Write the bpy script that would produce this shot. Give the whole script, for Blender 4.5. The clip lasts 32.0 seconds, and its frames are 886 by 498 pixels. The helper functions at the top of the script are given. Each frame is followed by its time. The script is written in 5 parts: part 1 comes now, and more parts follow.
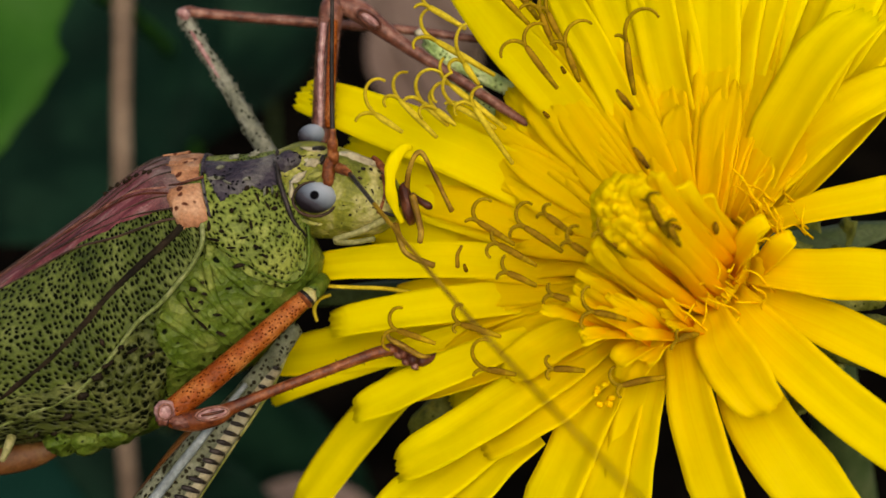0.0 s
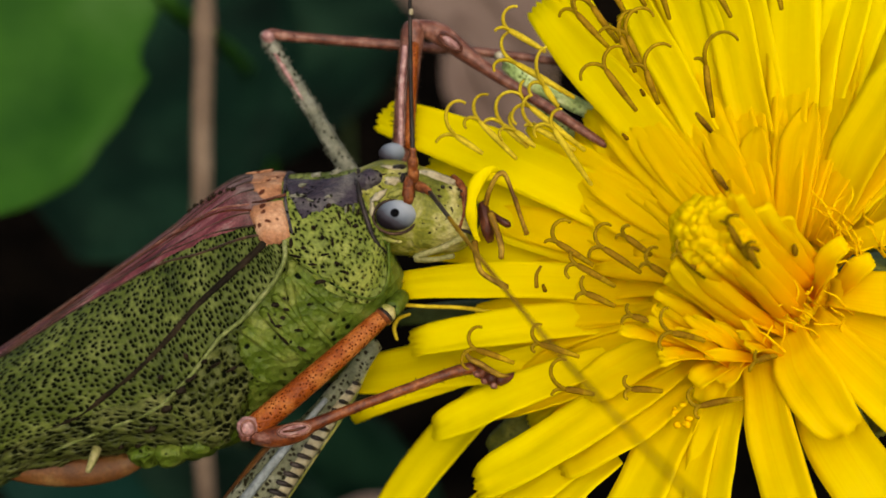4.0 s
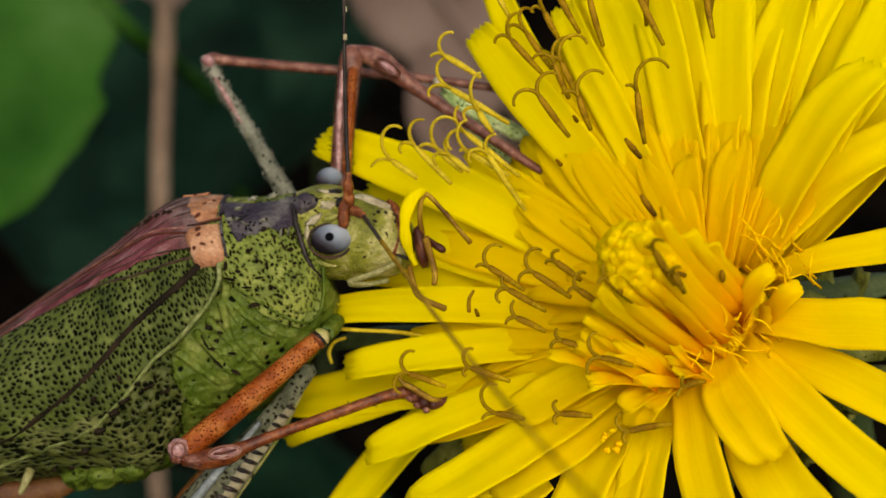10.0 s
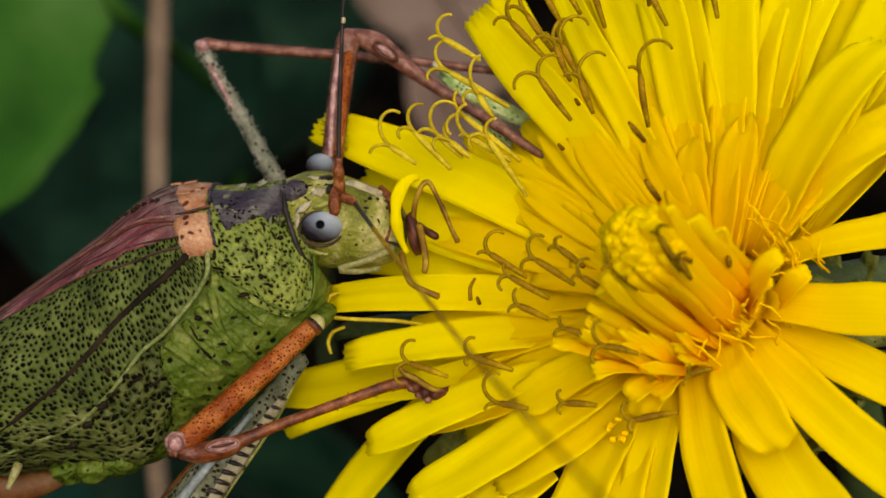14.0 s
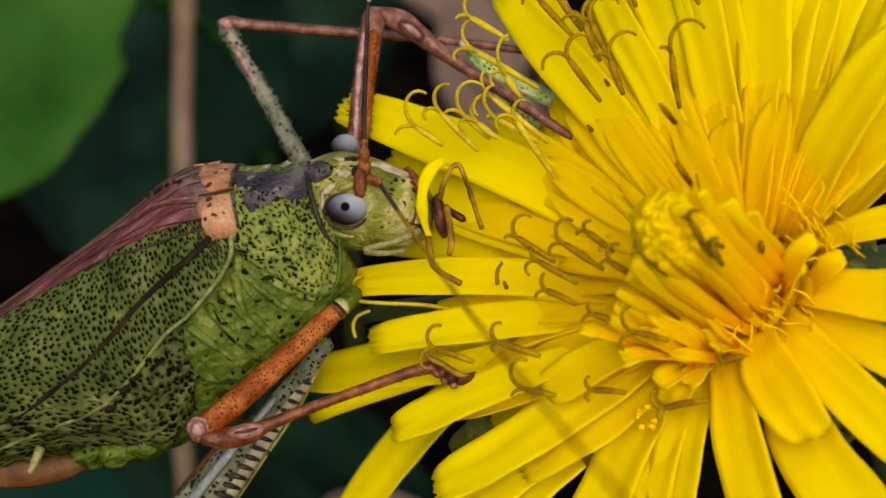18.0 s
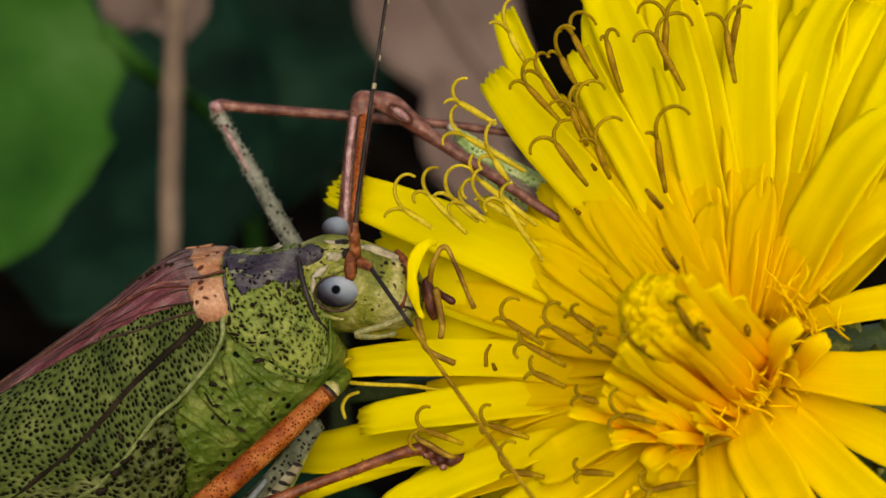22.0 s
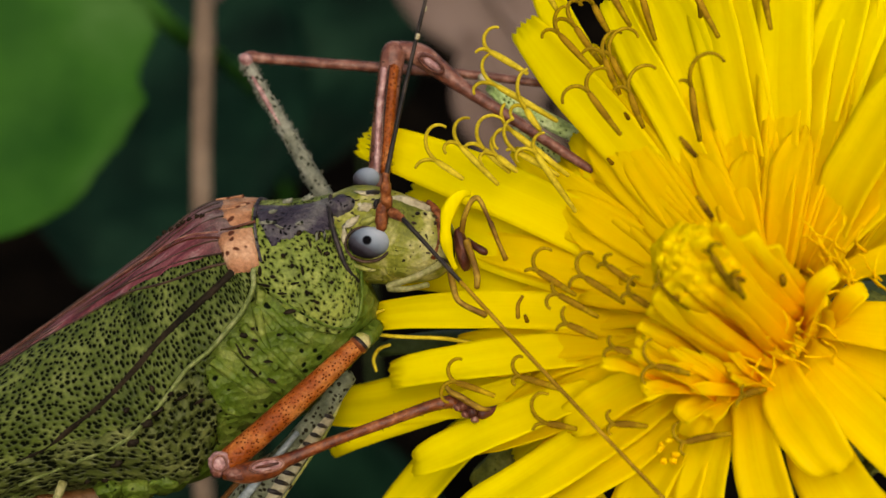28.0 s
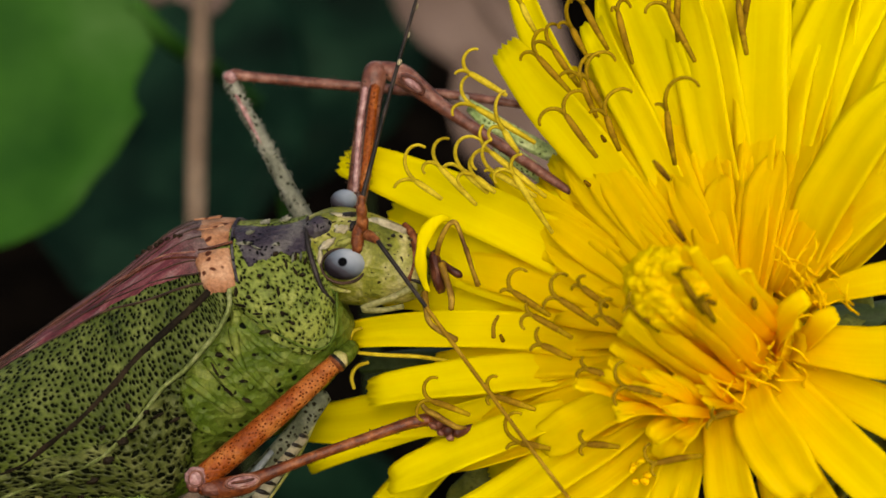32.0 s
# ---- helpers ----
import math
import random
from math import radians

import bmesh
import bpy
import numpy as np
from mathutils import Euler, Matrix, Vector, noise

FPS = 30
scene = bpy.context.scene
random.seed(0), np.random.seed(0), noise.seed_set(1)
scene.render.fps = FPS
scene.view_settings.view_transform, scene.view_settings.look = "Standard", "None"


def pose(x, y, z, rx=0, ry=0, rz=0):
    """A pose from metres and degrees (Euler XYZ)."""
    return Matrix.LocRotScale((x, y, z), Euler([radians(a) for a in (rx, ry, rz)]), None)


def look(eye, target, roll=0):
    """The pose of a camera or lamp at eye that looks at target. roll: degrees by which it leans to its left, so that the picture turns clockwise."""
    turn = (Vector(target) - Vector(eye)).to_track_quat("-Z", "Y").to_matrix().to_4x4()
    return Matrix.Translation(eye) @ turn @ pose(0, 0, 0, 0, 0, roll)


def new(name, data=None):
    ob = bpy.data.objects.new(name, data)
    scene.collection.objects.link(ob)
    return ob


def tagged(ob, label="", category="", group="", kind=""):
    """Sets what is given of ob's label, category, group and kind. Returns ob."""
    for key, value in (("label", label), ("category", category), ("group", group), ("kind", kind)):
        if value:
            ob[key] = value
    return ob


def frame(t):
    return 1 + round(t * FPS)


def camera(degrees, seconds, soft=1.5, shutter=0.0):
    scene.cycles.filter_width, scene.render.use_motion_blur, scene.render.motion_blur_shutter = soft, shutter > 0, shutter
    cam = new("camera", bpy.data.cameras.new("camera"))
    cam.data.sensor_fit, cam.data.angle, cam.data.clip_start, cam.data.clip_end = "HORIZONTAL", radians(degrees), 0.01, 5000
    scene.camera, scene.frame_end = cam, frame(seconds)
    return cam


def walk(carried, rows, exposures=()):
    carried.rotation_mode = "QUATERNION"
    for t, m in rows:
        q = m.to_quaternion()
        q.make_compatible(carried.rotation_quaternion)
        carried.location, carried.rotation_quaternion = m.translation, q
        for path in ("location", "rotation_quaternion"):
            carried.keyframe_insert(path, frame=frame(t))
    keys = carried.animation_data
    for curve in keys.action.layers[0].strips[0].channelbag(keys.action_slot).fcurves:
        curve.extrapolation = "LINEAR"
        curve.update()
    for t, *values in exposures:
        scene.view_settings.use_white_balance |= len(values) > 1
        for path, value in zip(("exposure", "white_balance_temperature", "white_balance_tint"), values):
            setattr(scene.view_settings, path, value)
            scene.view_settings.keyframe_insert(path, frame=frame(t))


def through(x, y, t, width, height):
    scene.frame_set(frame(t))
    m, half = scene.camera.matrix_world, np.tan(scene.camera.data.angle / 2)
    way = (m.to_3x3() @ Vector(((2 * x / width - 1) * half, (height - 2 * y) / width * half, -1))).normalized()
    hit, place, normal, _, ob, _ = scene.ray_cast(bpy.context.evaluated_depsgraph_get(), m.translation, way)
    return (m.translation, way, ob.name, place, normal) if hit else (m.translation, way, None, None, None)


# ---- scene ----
# The stage is a sheet through the middle of the subject, square to the first line of sight.
# Sheet units are 0.025 mm (x to the right, y down); w is millimetres towards the viewer.
MM = 0.001
DIST = 73.15
STAGE = pose(0, 0, 0.12, 60, 0, 0)
cam = camera(30, 32.0, 1.5, 0.0)
cam.data.dof.use_dof = True
cam.data.dof.focus_distance = 0.0724
cam.data.dof.aperture_fstop = 50.0
# seconds, drift of the eye in mm (right, up, back), turn in degrees
PATH = [
    (0, -1.90, 0.37, 0.12, -1.024, -2.248, -0.394),
    (0.5, -1.98, 0.25, 0.46, -0.787, -1.931, -0.382),
    (1, -1.13, -0.01, 0.60, -0.148, -2.085, -0.142),
    (1.5, -1.51, 0.13, 0.90, -0.160, -1.721, -0.096),
    (2, -2.40, 0.57, 0.56, -0.832, -1.171, -0.391),
    (2.5, -2.91, 0.82, 0.94, -1.115, -0.812, -0.462),
    (3, -3.98, 1.02, 1.15, -1.614, 0.528, -0.385),
    (3.5, -2.83, 0.68, 1.10, -0.958, 0.197, -0.086),
    (5.5, -1.76, 0.39, 0.63, 0.022, 0.350, -0.218),
    (6, -1.34, 0.37, 0.43, 0.038, 0.243, -0.120),
    (6.5, -1.24, 0.29, 0.97, 0.307, -0.033, -0.068),
    (7, -0.72, 0.33, 0.96, 0.562, -0.131, -0.033),
    (7.5, -0.42, 0.30, 0.99, 0.738, -0.181, -0.112),
    (8, -0.22, 0.59, 0.63, 0.717, -0.288, -0.489),
    (8.5, -0.85, 0.59, 0.67, 0.085, 0.148, -0.260),
    (9, -0.84, 0.31, 0.48, 0.222, 0.055, -0.164),
    (9.5, -0.58, 0.37, 0.39, 0.354, 0.053, -0.239),
    (10, 0.04, -0.00, 1.19, 0.804, -0.292, 0.403),
    (10.5, 0.32, 0.34, 0.93, 1.039, -0.679, -0.068),
    (11, -0.67, -0.37, 0.89, 0.884, -0.591, 0.198),
    (11.5, 0.03, -0.08, 0.55, 0.738, -0.330, 0.140),
    (12, 0.08, -0.20, 0.24, 0.586, -0.568, 0.136),
    (12.5, -0.89, -0.17, -0.29, -0.374, 0.018, 0.197),
    (13, 0.00, 0.00, 0.00, 0.001, -0.000, 0.002),
    (13.5, 0.52, 0.11, 0.09, 0.319, -0.242, 0.037),
    (14, 0.03, 0.20, -0.27, 0.216, -0.288, -0.118),
    (14.5, -0.16, 0.24, -0.41, -0.198, -0.055, -0.177),
    (16.5, 0.06, 0.27, 0.03, 0.002, 0.037, 0.332),
    (17, -0.30, 0.83, -1.16, -0.616, 0.560, -0.295),
    (17.5, 0.43, 0.40, -0.89, -0.268, 0.248, 0.114),
    (18, 0.14, 0.71, -1.54, -0.766, 0.715, 0.011),
    (18.5, -0.14, 0.73, -1.62, -0.605, 0.199, -0.056),
    (19, 0.84, 0.70, -2.13, 0.194, -0.265, 0.088),
    (19.5, -0.16, 1.01, -3.25, -0.159, 0.300, -0.355),
    (20, 0.13, 1.02, -2.96, 0.427, -0.325, -0.246),
    (20.5, -0.01, 1.03, -2.57, 0.614, 0.141, -0.125),
    (21, -0.10, 1.46, -2.24, 0.731, 0.638, -0.141),
    (21.5, -0.13, 1.67, -1.04, 1.157, -0.040, -0.069),
    (22, -0.06, 1.69, -0.85, 1.311, 0.171, -0.085),
    (22.5, 0.76, 1.68, -0.87, 1.852, -0.090, -0.135),
    (23, 1.18, 1.57, -0.93, 2.026, -0.183, -0.115),
    (23.5, 0.31, 1.49, -0.57, 1.411, 0.254, -0.097),
    (24, 0.63, 1.38, -0.95, 1.059, 1.075, -0.140),
    (24.5, 0.46, 1.21, -0.90, 0.581, 1.254, -0.029),
    (26.5, 0.06, 1.34, -1.67, -0.315, 1.647, -0.319),
    (27, 0.07, 1.25, -1.59, -0.500, 1.971, -0.288),
    (27.5, 0.16, 1.42, -1.94, -0.379, 1.828, -0.541),
    (28, 0.02, 0.92, -1.52, 0.231, 1.328, -0.187),
    (28.5, 0.86, 0.72, -1.40, 0.875, 0.886, 0.106),
    (29, 0.25, 0.79, -1.69, 0.359, 1.142, 0.006),
    (29.1, 0.25, 0.79, -1.69, 1.105, 1.888, 0.006),
    (29.2, 0.25, 0.79, -1.69, 0.416, 0.798, 0.006),
    (29.3, 0.25, 0.79, -1.69, 0.589, 0.798, 0.006),
    (29.4, 0.25, 0.79, -1.69, 0.589, 0.740, 0.006),
    (29.5, -0.61, 0.61, -1.27, 0.502, 1.202, 0.191),
    (30, -0.48, 0.43, -0.89, 0.369, 1.259, 0.609),
    (30.5, 0.56, 1.05, -0.91, 0.668, 1.097, 0.397),
    (31, 1.32, 1.09, -0.96, 1.053, 0.745, 0.240),
    (31.5, 1.12, 1.23, -1.11, 0.833, 1.158, 0.154),
    (32, 1.45, 1.30, -0.96, 0.622, 1.659, 0.453),
]
walk(cam, [(t, STAGE @ pose(x * MM, y * MM, (DIST + z) * MM, rx, ry, rz)) for t, x, y, z, rx, ry, rz in PATH],
     exposures=[(0, 0.20, 7400, 12), (3, 0.27, 7400, 12), (6, 0.27, 7400, 12), (9.5, 0.18, 7400, 12), (13, 0.19, 7400, 12), (18, 0.21, 7400, 12), (24, 0.18, 7400, 12), (27, 0.25, 7400, 12), (30, 0.27, 7400, 12), (32, 0.25, 7400, 12)])

# ---- light: a bright overcast sky ----
world = bpy.data.worlds.new("world")
scene.world = world
world.use_nodes = True
wn = world.node_tree.nodes
sky = wn.new("ShaderNodeTexSky")
sky.sky_type = "NISHITA"
sky.sun_disc = False
sky.sun_elevation = radians(45)
sky.sun_rotation = radians(175)
sky.dust_density = 4.0
wn["Background"].inputs["Strength"].default_value = 0.145
world.node_tree.links.new(sky.outputs[0], wn["Background"].inputs["Color"])
sun = new("sun", bpy.data.lights.new("sun", "SUN"))
sun.data.energy = 1.4
sun.data.angle = radians(80)
sun.data.color = (1.0, 0.96, 0.9)
sun.matrix_world = look((0.11, -0.38, 0.61), (0, 0, 0.12))


# ---- small tools ----
def at(x, y, w=0.0):
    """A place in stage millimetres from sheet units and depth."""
    k = (DIST - w) / DIST * 0.025
    return Vector(((x - 784) * k, (441 - y) * k, w))


def size(units, w=0.0):
    return units * 0.025 * (DIST - w) / DIST


ORIGIN = {}


def thing(name, base, label, category, group="", kind=""):
    """An Empty at a stage place, turned as the stage is."""
    ob = new(name)
    ob.empty_display_size = 0.002
    ob.matrix_basis = STAGE @ Matrix.Translation(Vector(base) * MM)
    ORIGIN[ob] = Vector(base)
    return tagged(ob, label, category, group, kind)


def part(name, bm, material, parent, label="", pivot=None, smooth=True):
    """Links a bmesh in stage millimetres as one mesh under parent; pivot is its origin on the stage."""
    mesh = bpy.data.meshes.new(name)
    here = Vector(pivot) if pivot is not None else ORIGIN[parent]
    bmesh.ops.transform(bm, matrix=Matrix.Scale(MM, 4) @ Matrix.Translation(-here), verts=bm.verts)
    bmesh.ops.recalc_face_normals(bm, faces=bm.faces)
    bm.to_mesh(mesh)
    bm.free()
    for poly in mesh.polygons:
        poly.use_smooth = smooth
    for m in (material if isinstance(material, (list, tuple)) else [material]):
        mesh.materials.append(m)
    ob = new(name, mesh)
    ob.parent = parent
    ob.matrix_basis = Matrix.Translation((here - ORIGIN[parent]) * MM)
    ORIGIN[ob] = here
    if label:
        ob["label"] = label
    return ob


def single(name, bm, material, base, label, category, group="", kind="", smooth=True):
    """A top-level thing of one mesh, in stage millimetres."""
    mesh = bpy.data.meshes.new(name)
    bmesh.ops.transform(bm, matrix=Matrix.Scale(MM, 4) @ Matrix.Translation(-Vector(base)), verts=bm.verts)
    bmesh.ops.recalc_face_normals(bm, faces=bm.faces)
    bm.to_mesh(mesh)
    bm.free()
    for poly in mesh.polygons:
        poly.use_smooth = smooth
    mesh.materials.append(material)
    ob = new(name, mesh)
    ob.matrix_basis = STAGE @ Matrix.Translation(Vector(base) * MM)
    ORIGIN[ob] = Vector(base)
    return tagged(ob, label, category, group, kind)


def spline(points, n):
    """n + 1 rows along a smooth curve through points, which are tuples of any length."""
    p = [np.array(q, float) for q in points]
    p = [2 * p[0] - p[1]] + p + [2 * p[-1] - p[-2]]
    out = []
    for k in range(n + 1):
        u = k / n * (len(p) - 3)
        i = min(int(u), len(p) - 4)
        f = u - i
        a, b, c, d = p[i:i + 4]
        out.append(0.5 * (2 * b + (c - a) * f + (2 * a - 5 * b + 4 * c - d) * f * f + (3 * b - a - 3 * c + d) * f ** 3))
    return out


def grid_faces(bm, rows, closed=False):
    for a, b in zip(rows, rows[1:]):
        n = len(a)
        for j in range(n if closed else n - 1):
            k = (j + 1) % n
            bm.faces.new((a[j], a[k], b[k], b[j]))


def tube(bm, rows, sides=10, flat=1.0, up=(0, 0, 1), cap=True):
    """A rounded rod through rows of (x, y, z, radius) in mm. flat squeezes it along up."""
    rings = []
    up = Vector(up)
    pts = [Vector(r[:3]) for r in rows]
    for i, r in enumerate(rows):
        t = (pts[min(i + 1, len(pts) - 1)] - pts[max(i - 1, 0)])
        t = t.normalized() if t.length > 1e-9 else Vector((1, 0, 0))
        s = t.cross(up)
        s = s.normalized() if s.length > 1e-6 else t.orthogonal().normalized()
        b = s.cross(t)
        rings.append([bm.verts.new(pts[i] + s * (r[3] * math.cos(2 * math.pi * k / sides)) + b * (r[3] * flat * math.sin(2 * math.pi * k / sides))) for k in range(sides)])
    grid_faces(bm, rings, True)
    if cap:
        for ring, p, n in ((rings[0], pts[0] - (pts[1] - pts[0]).normalized() * rows[0][3] * 0.5, 0), (rings[-1], pts[-1] + (pts[-1] - pts[-2]).normalized() * rows[-1][3] * 0.5, 1)):
            tip = bm.verts.new(p)
            for j in range(sides):
                bm.faces.new((ring[j], ring[(j + 1) % sides], tip))
    return bm


def limb(points, n=14, sides=12, flat=1.0):
    """A rod from sheet points (x, y, w, radius in sheet units)."""
    rows = [(*at(x, y, w), size(r, w)) for x, y, w, r in spline(points, n)]
    return tube(bmesh.new(), rows, sides, flat)


def ball(center, axes, turn=None, rough=0.0, seg=20, rings=12):
    """A smooth ellipsoid in mm, its half axes along the columns of turn."""
    bm = bmesh.new()
    bmesh.ops.create_uvsphere(bm, u_segments=seg, v_segments=rings, radius=1.0)
    m = turn.to_4x4() if turn else Matrix.Identity(4)
    for v in bm.verts:
        k = 1 + rough * noise.noise(v.co * 2.3 + Vector(center))
        v.co = Vector(center) + m.to_3x3() @ Vector((v.co.x * axes[0] * k, v.co.y * axes[1] * k, v.co.z * axes[2] * k))
    return bm


def sheet_turn(dx, dy):
    """Axes with the first along (dx, dy) of the sheet and the third to the viewer."""
    x = Vector((dx, -dy, 0)).normalized()
    z = Vector((0, 0, 1))
    return Matrix((x, z.cross(x), z)).transposed()


# ---- materials ----
def blank(name):
    m = bpy.data.materials.new(name)
    m.use_nodes = True
    nt = m.node_tree
    return m, nt, nt.nodes["Principled BSDF"]


def node(nt, kind, **values):
    n = nt.nodes.new(kind)
    for key, value in values.items():
        n.inputs[key.replace("_", " ")].default_value = value
    return n


def ramp(nt, source, stops):
    r = nt.nodes.new("ShaderNodeValToRGB")
    while len(r.color_ramp.elements) < len(stops):
        r.color_ramp.elements.new(0.5)
    for e, (p, c) in zip(r.color_ramp.elements, stops):
        e.position, e.color = p, (*c, 1) if len(c) == 3 else c
    nt.links.new(source, r.inputs[0])
    return r.outputs[0]


def mix(nt, fac, a, b, mode="MIX"):
    n = nt.nodes.new("ShaderNodeMix")
    n.data_type, n.blend_type = "RGBA", mode
    for k, v in ((0, fac), (6, a), (7, b)):
        if isinstance(v, bpy.types.NodeSocket):
            nt.links.new(v, n.inputs[k])
        else:
            n.inputs[k].default_value = v if k == 0 else (*v, 1)
    return n.outputs[2]


def coords(nt, stretch=(1, 1, 1), warp=0.0, warp_scale=600.0, uv=False):
    """Object coordinates, stretched and waved."""
    c = nt.nodes.new("ShaderNodeTexCoord").outputs["UV" if uv else "Object"]
    if warp:
        n = node(nt, "ShaderNodeTexNoise", Scale=warp_scale, Detail=2.0)
        nt.links.new(c, n.inputs["Vector"])
        s = nt.nodes.new("ShaderNodeVectorMath")
        s.operation = "MULTIPLY_ADD"
        nt.links.new(n.outputs["Color"], s.inputs[0])
        s.inputs[1].default_value = (warp,) * 3
        nt.links.new(c, s.inputs[2])
        c = s.outputs[0]
    m = nt.nodes.new("ShaderNodeMapping")
    m.inputs["Scale"].default_value = stretch
    nt.links.new(c, m.inputs["Vector"])
    return m.outputs[0]


def noise_of(nt, vec, scale, detail=4.0, rough=0.55):
    n = node(nt, "ShaderNodeTexNoise", Scale=scale, Detail=detail, Roughness=rough)
    nt.links.new(vec, n.inputs["Vector"])
    return n.outputs["Fac"]


def cells(nt, vec, scale, feature="F1", random_=1.0):
    n = node(nt, "ShaderNodeTexVoronoi", Scale=scale, Randomness=random_)
    n.feature = feature
    nt.links.new(vec, n.inputs["Vector"])
    return n.outputs["Distance"]


def bump(nt, bsdf, height, depth, strength=1.0):
    b = node(nt, "ShaderNodeBump", Strength=strength, Distance=depth)
    nt.links.new(height, b.inputs["Height"])
    nt.links.new(b.outputs[0], bsdf.inputs["Normal"])


def skin(name, dark, mid, light, scale=900.0, rough=0.45, relief=0.00004, fine=6000.0, stretch=(1, 1, 1), gloss=0.16):
    """Mottled skin at two scales."""
    m, nt, b = blank(name)
    v = coords(nt, stretch)
    big = noise_of(nt, v, scale)
    small = noise_of(nt, v, fine, 3.0)
    col = ramp(nt, big, [(0.3, dark), (0.5, mid), (0.72, light)])
    col = mix(nt, 0.35, col, ramp(nt, small, [(0.3, (0.25, 0.25, 0.25)), (0.7, (0.9, 0.9, 0.9))]), "OVERLAY")
    nt.links.new(col, b.inputs["Base Color"])
    b.inputs["Roughness"].default_value = rough
    b.inputs["Specular IOR Level"].default_value = gloss
    bump(nt, b, small, relief)
    return m


def flecked(name, dark, mid, light, fleck, scale, cut, rough=0.42, warp=0.0003, stretch=(1, 1, 1), relief=0.00008, patchy=0.5, net=False):
    """Skin with small dark flecks or pits."""
    m, nt, b = blank(name)
    v = coords(nt, stretch, warp, 900.0)
    plain = coords(nt)
    d = cells(nt, v, scale, "DISTANCE_TO_EDGE" if net else "F1")
    spread = noise_of(nt, plain, 420.0, 2.0)
    lim = node(nt, "ShaderNodeMath")
    lim.operation = "MULTIPLY_ADD"
    nt.links.new(spread, lim.inputs[0])
    lim.inputs[1].default_value, lim.inputs[2].default_value = -patchy, patchy * 0.5
    add = nt.nodes.new("ShaderNodeMath")
    add.operation = "ADD"
    nt.links.new(d, add.inputs[0])
    nt.links.new(lim.outputs[0], add.inputs[1])
    ends = ((0, 0, 0), (1, 1, 1)) if net else ((1, 1, 1), (0, 0, 0))
    mask = ramp(nt, add.outputs[0], [(max(cut - 0.05, 0.0), ends[0]), (cut + 0.05, ends[1])])
    col = ramp(nt, noise_of(nt, plain, 700.0), [(0.3, dark), (0.5, mid), (0.7, light)])
    fine = noise_of(nt, plain, 7000.0, 3.0)
    col = mix(nt, 0.4, col, ramp(nt, fine, [(0.3, (0.25, 0.25, 0.25)), (0.7, (0.85, 0.85, 0.85))]), "OVERLAY")
    nt.links.new(mix(nt, mask, col, fleck), b.inputs["Base Color"])
    b.inputs["Roughness"].default_value = rough
    nt.links.new(mix(nt, mask, (0.13, 0.13, 0.13), (0.01, 0.01, 0.01)), b.inputs["Specular IOR Level"])
    wrinkle = mix(nt, 0.45, add.outputs[0], noise_of(nt, coords(nt, (1, 1, 1), 0.0004, 1200.0), 1700.0, 4.0, 0.65))
    bump(nt, b, wrinkle, relief * 2.2, 0.9)
    return m


def dotted(name, dark, mid, light, hole, per_mm, cut, stretch=(1, 1, 1), random_=0.85, warp=0.06, patchy=0.25, rough=0.45, relief=0.00006, soft=0.05, tone=0.7):
    """Skin with dark pits, laid out on the plate's own surface in millimetres."""
    m, nt, b = blank(name)
    v = coords(nt, stretch, warp, 2.6, uv=True)
    plain = coords(nt, uv=True)
    n = node(nt, "ShaderNodeTexVoronoi", Scale=per_mm, Randomness=random_)
    n.voronoi_dimensions = "2D"
    nt.links.new(v, n.inputs["Vector"])
    one = nt.nodes.new("ShaderNodeMath")
    one.operation = "MULTIPLY_ADD"
    nt.links.new(noise_of(nt, plain, 0.9, 2.0), one.inputs[0])
    one.inputs[1].default_value, one.inputs[2].default_value = -patchy, patchy * 0.5
    two = nt.nodes.new("ShaderNodeMath")
    two.operation = "ADD"
    nt.links.new(n.outputs["Distance"], two.inputs[0])
    nt.links.new(one.outputs[0], two.inputs[1])
    each = nt.nodes.new("ShaderNodeSeparateColor")
    nt.links.new(n.outputs["Color"], each.inputs[0])
    three = nt.nodes.new("ShaderNodeMath")
    three.operation = "MULTIPLY_ADD"
    nt.links.new(each.outputs[0], three.inputs[0])
    three.inputs[1].default_value = 0.12
    nt.links.new(two.outputs[0], three.inputs[2])
    mask = ramp(nt, three.outputs[0], [(max(cut - soft, 0.0), (1, 1, 1)), (cut + soft, (0, 0, 0))])
    col = ramp(nt, noise_of(nt, plain, tone, 5.0), [(0.3, dark), (0.5, mid), (0.7, light)])
    fine = noise_of(nt, plain, 9.0, 3.0)
    col = mix(nt, 0.4, col, ramp(nt, fine, [(0.3, (0.25, 0.25, 0.25)), (0.7, (0.85, 0.85, 0.85))]), "OVERLAY")
    col = mix(nt, 0.6, col, ramp(nt, three.outputs[0], [(cut, (0.3, 0.3, 0.3)), (min(cut + 0.38, 1.0), (0.72, 0.72, 0.72))]), "OVERLAY")
    nt.links.new(mix(nt, mask, col, hole), b.inputs["Base Color"])
    b.inputs["Roughness"].default_value = rough
    nt.links.new(ramp(nt, three.outputs[0], [(max(cut - soft, 0.0), (0.01, 0.01, 0.01)), (cut + soft, (0.14, 0.14, 0.14))]), b.inputs["Specular IOR Level"])
    height = mix(nt, 0.4, ramp(nt, three.outputs[0], [(cut - soft, (0, 0, 0)), (min(cut + 0.3, 1.0), (1, 1, 1))]), noise_of(nt, plain, 2.2, 4.0, 0.6))
    bump(nt, b, height, relief, 0.9)
    return m


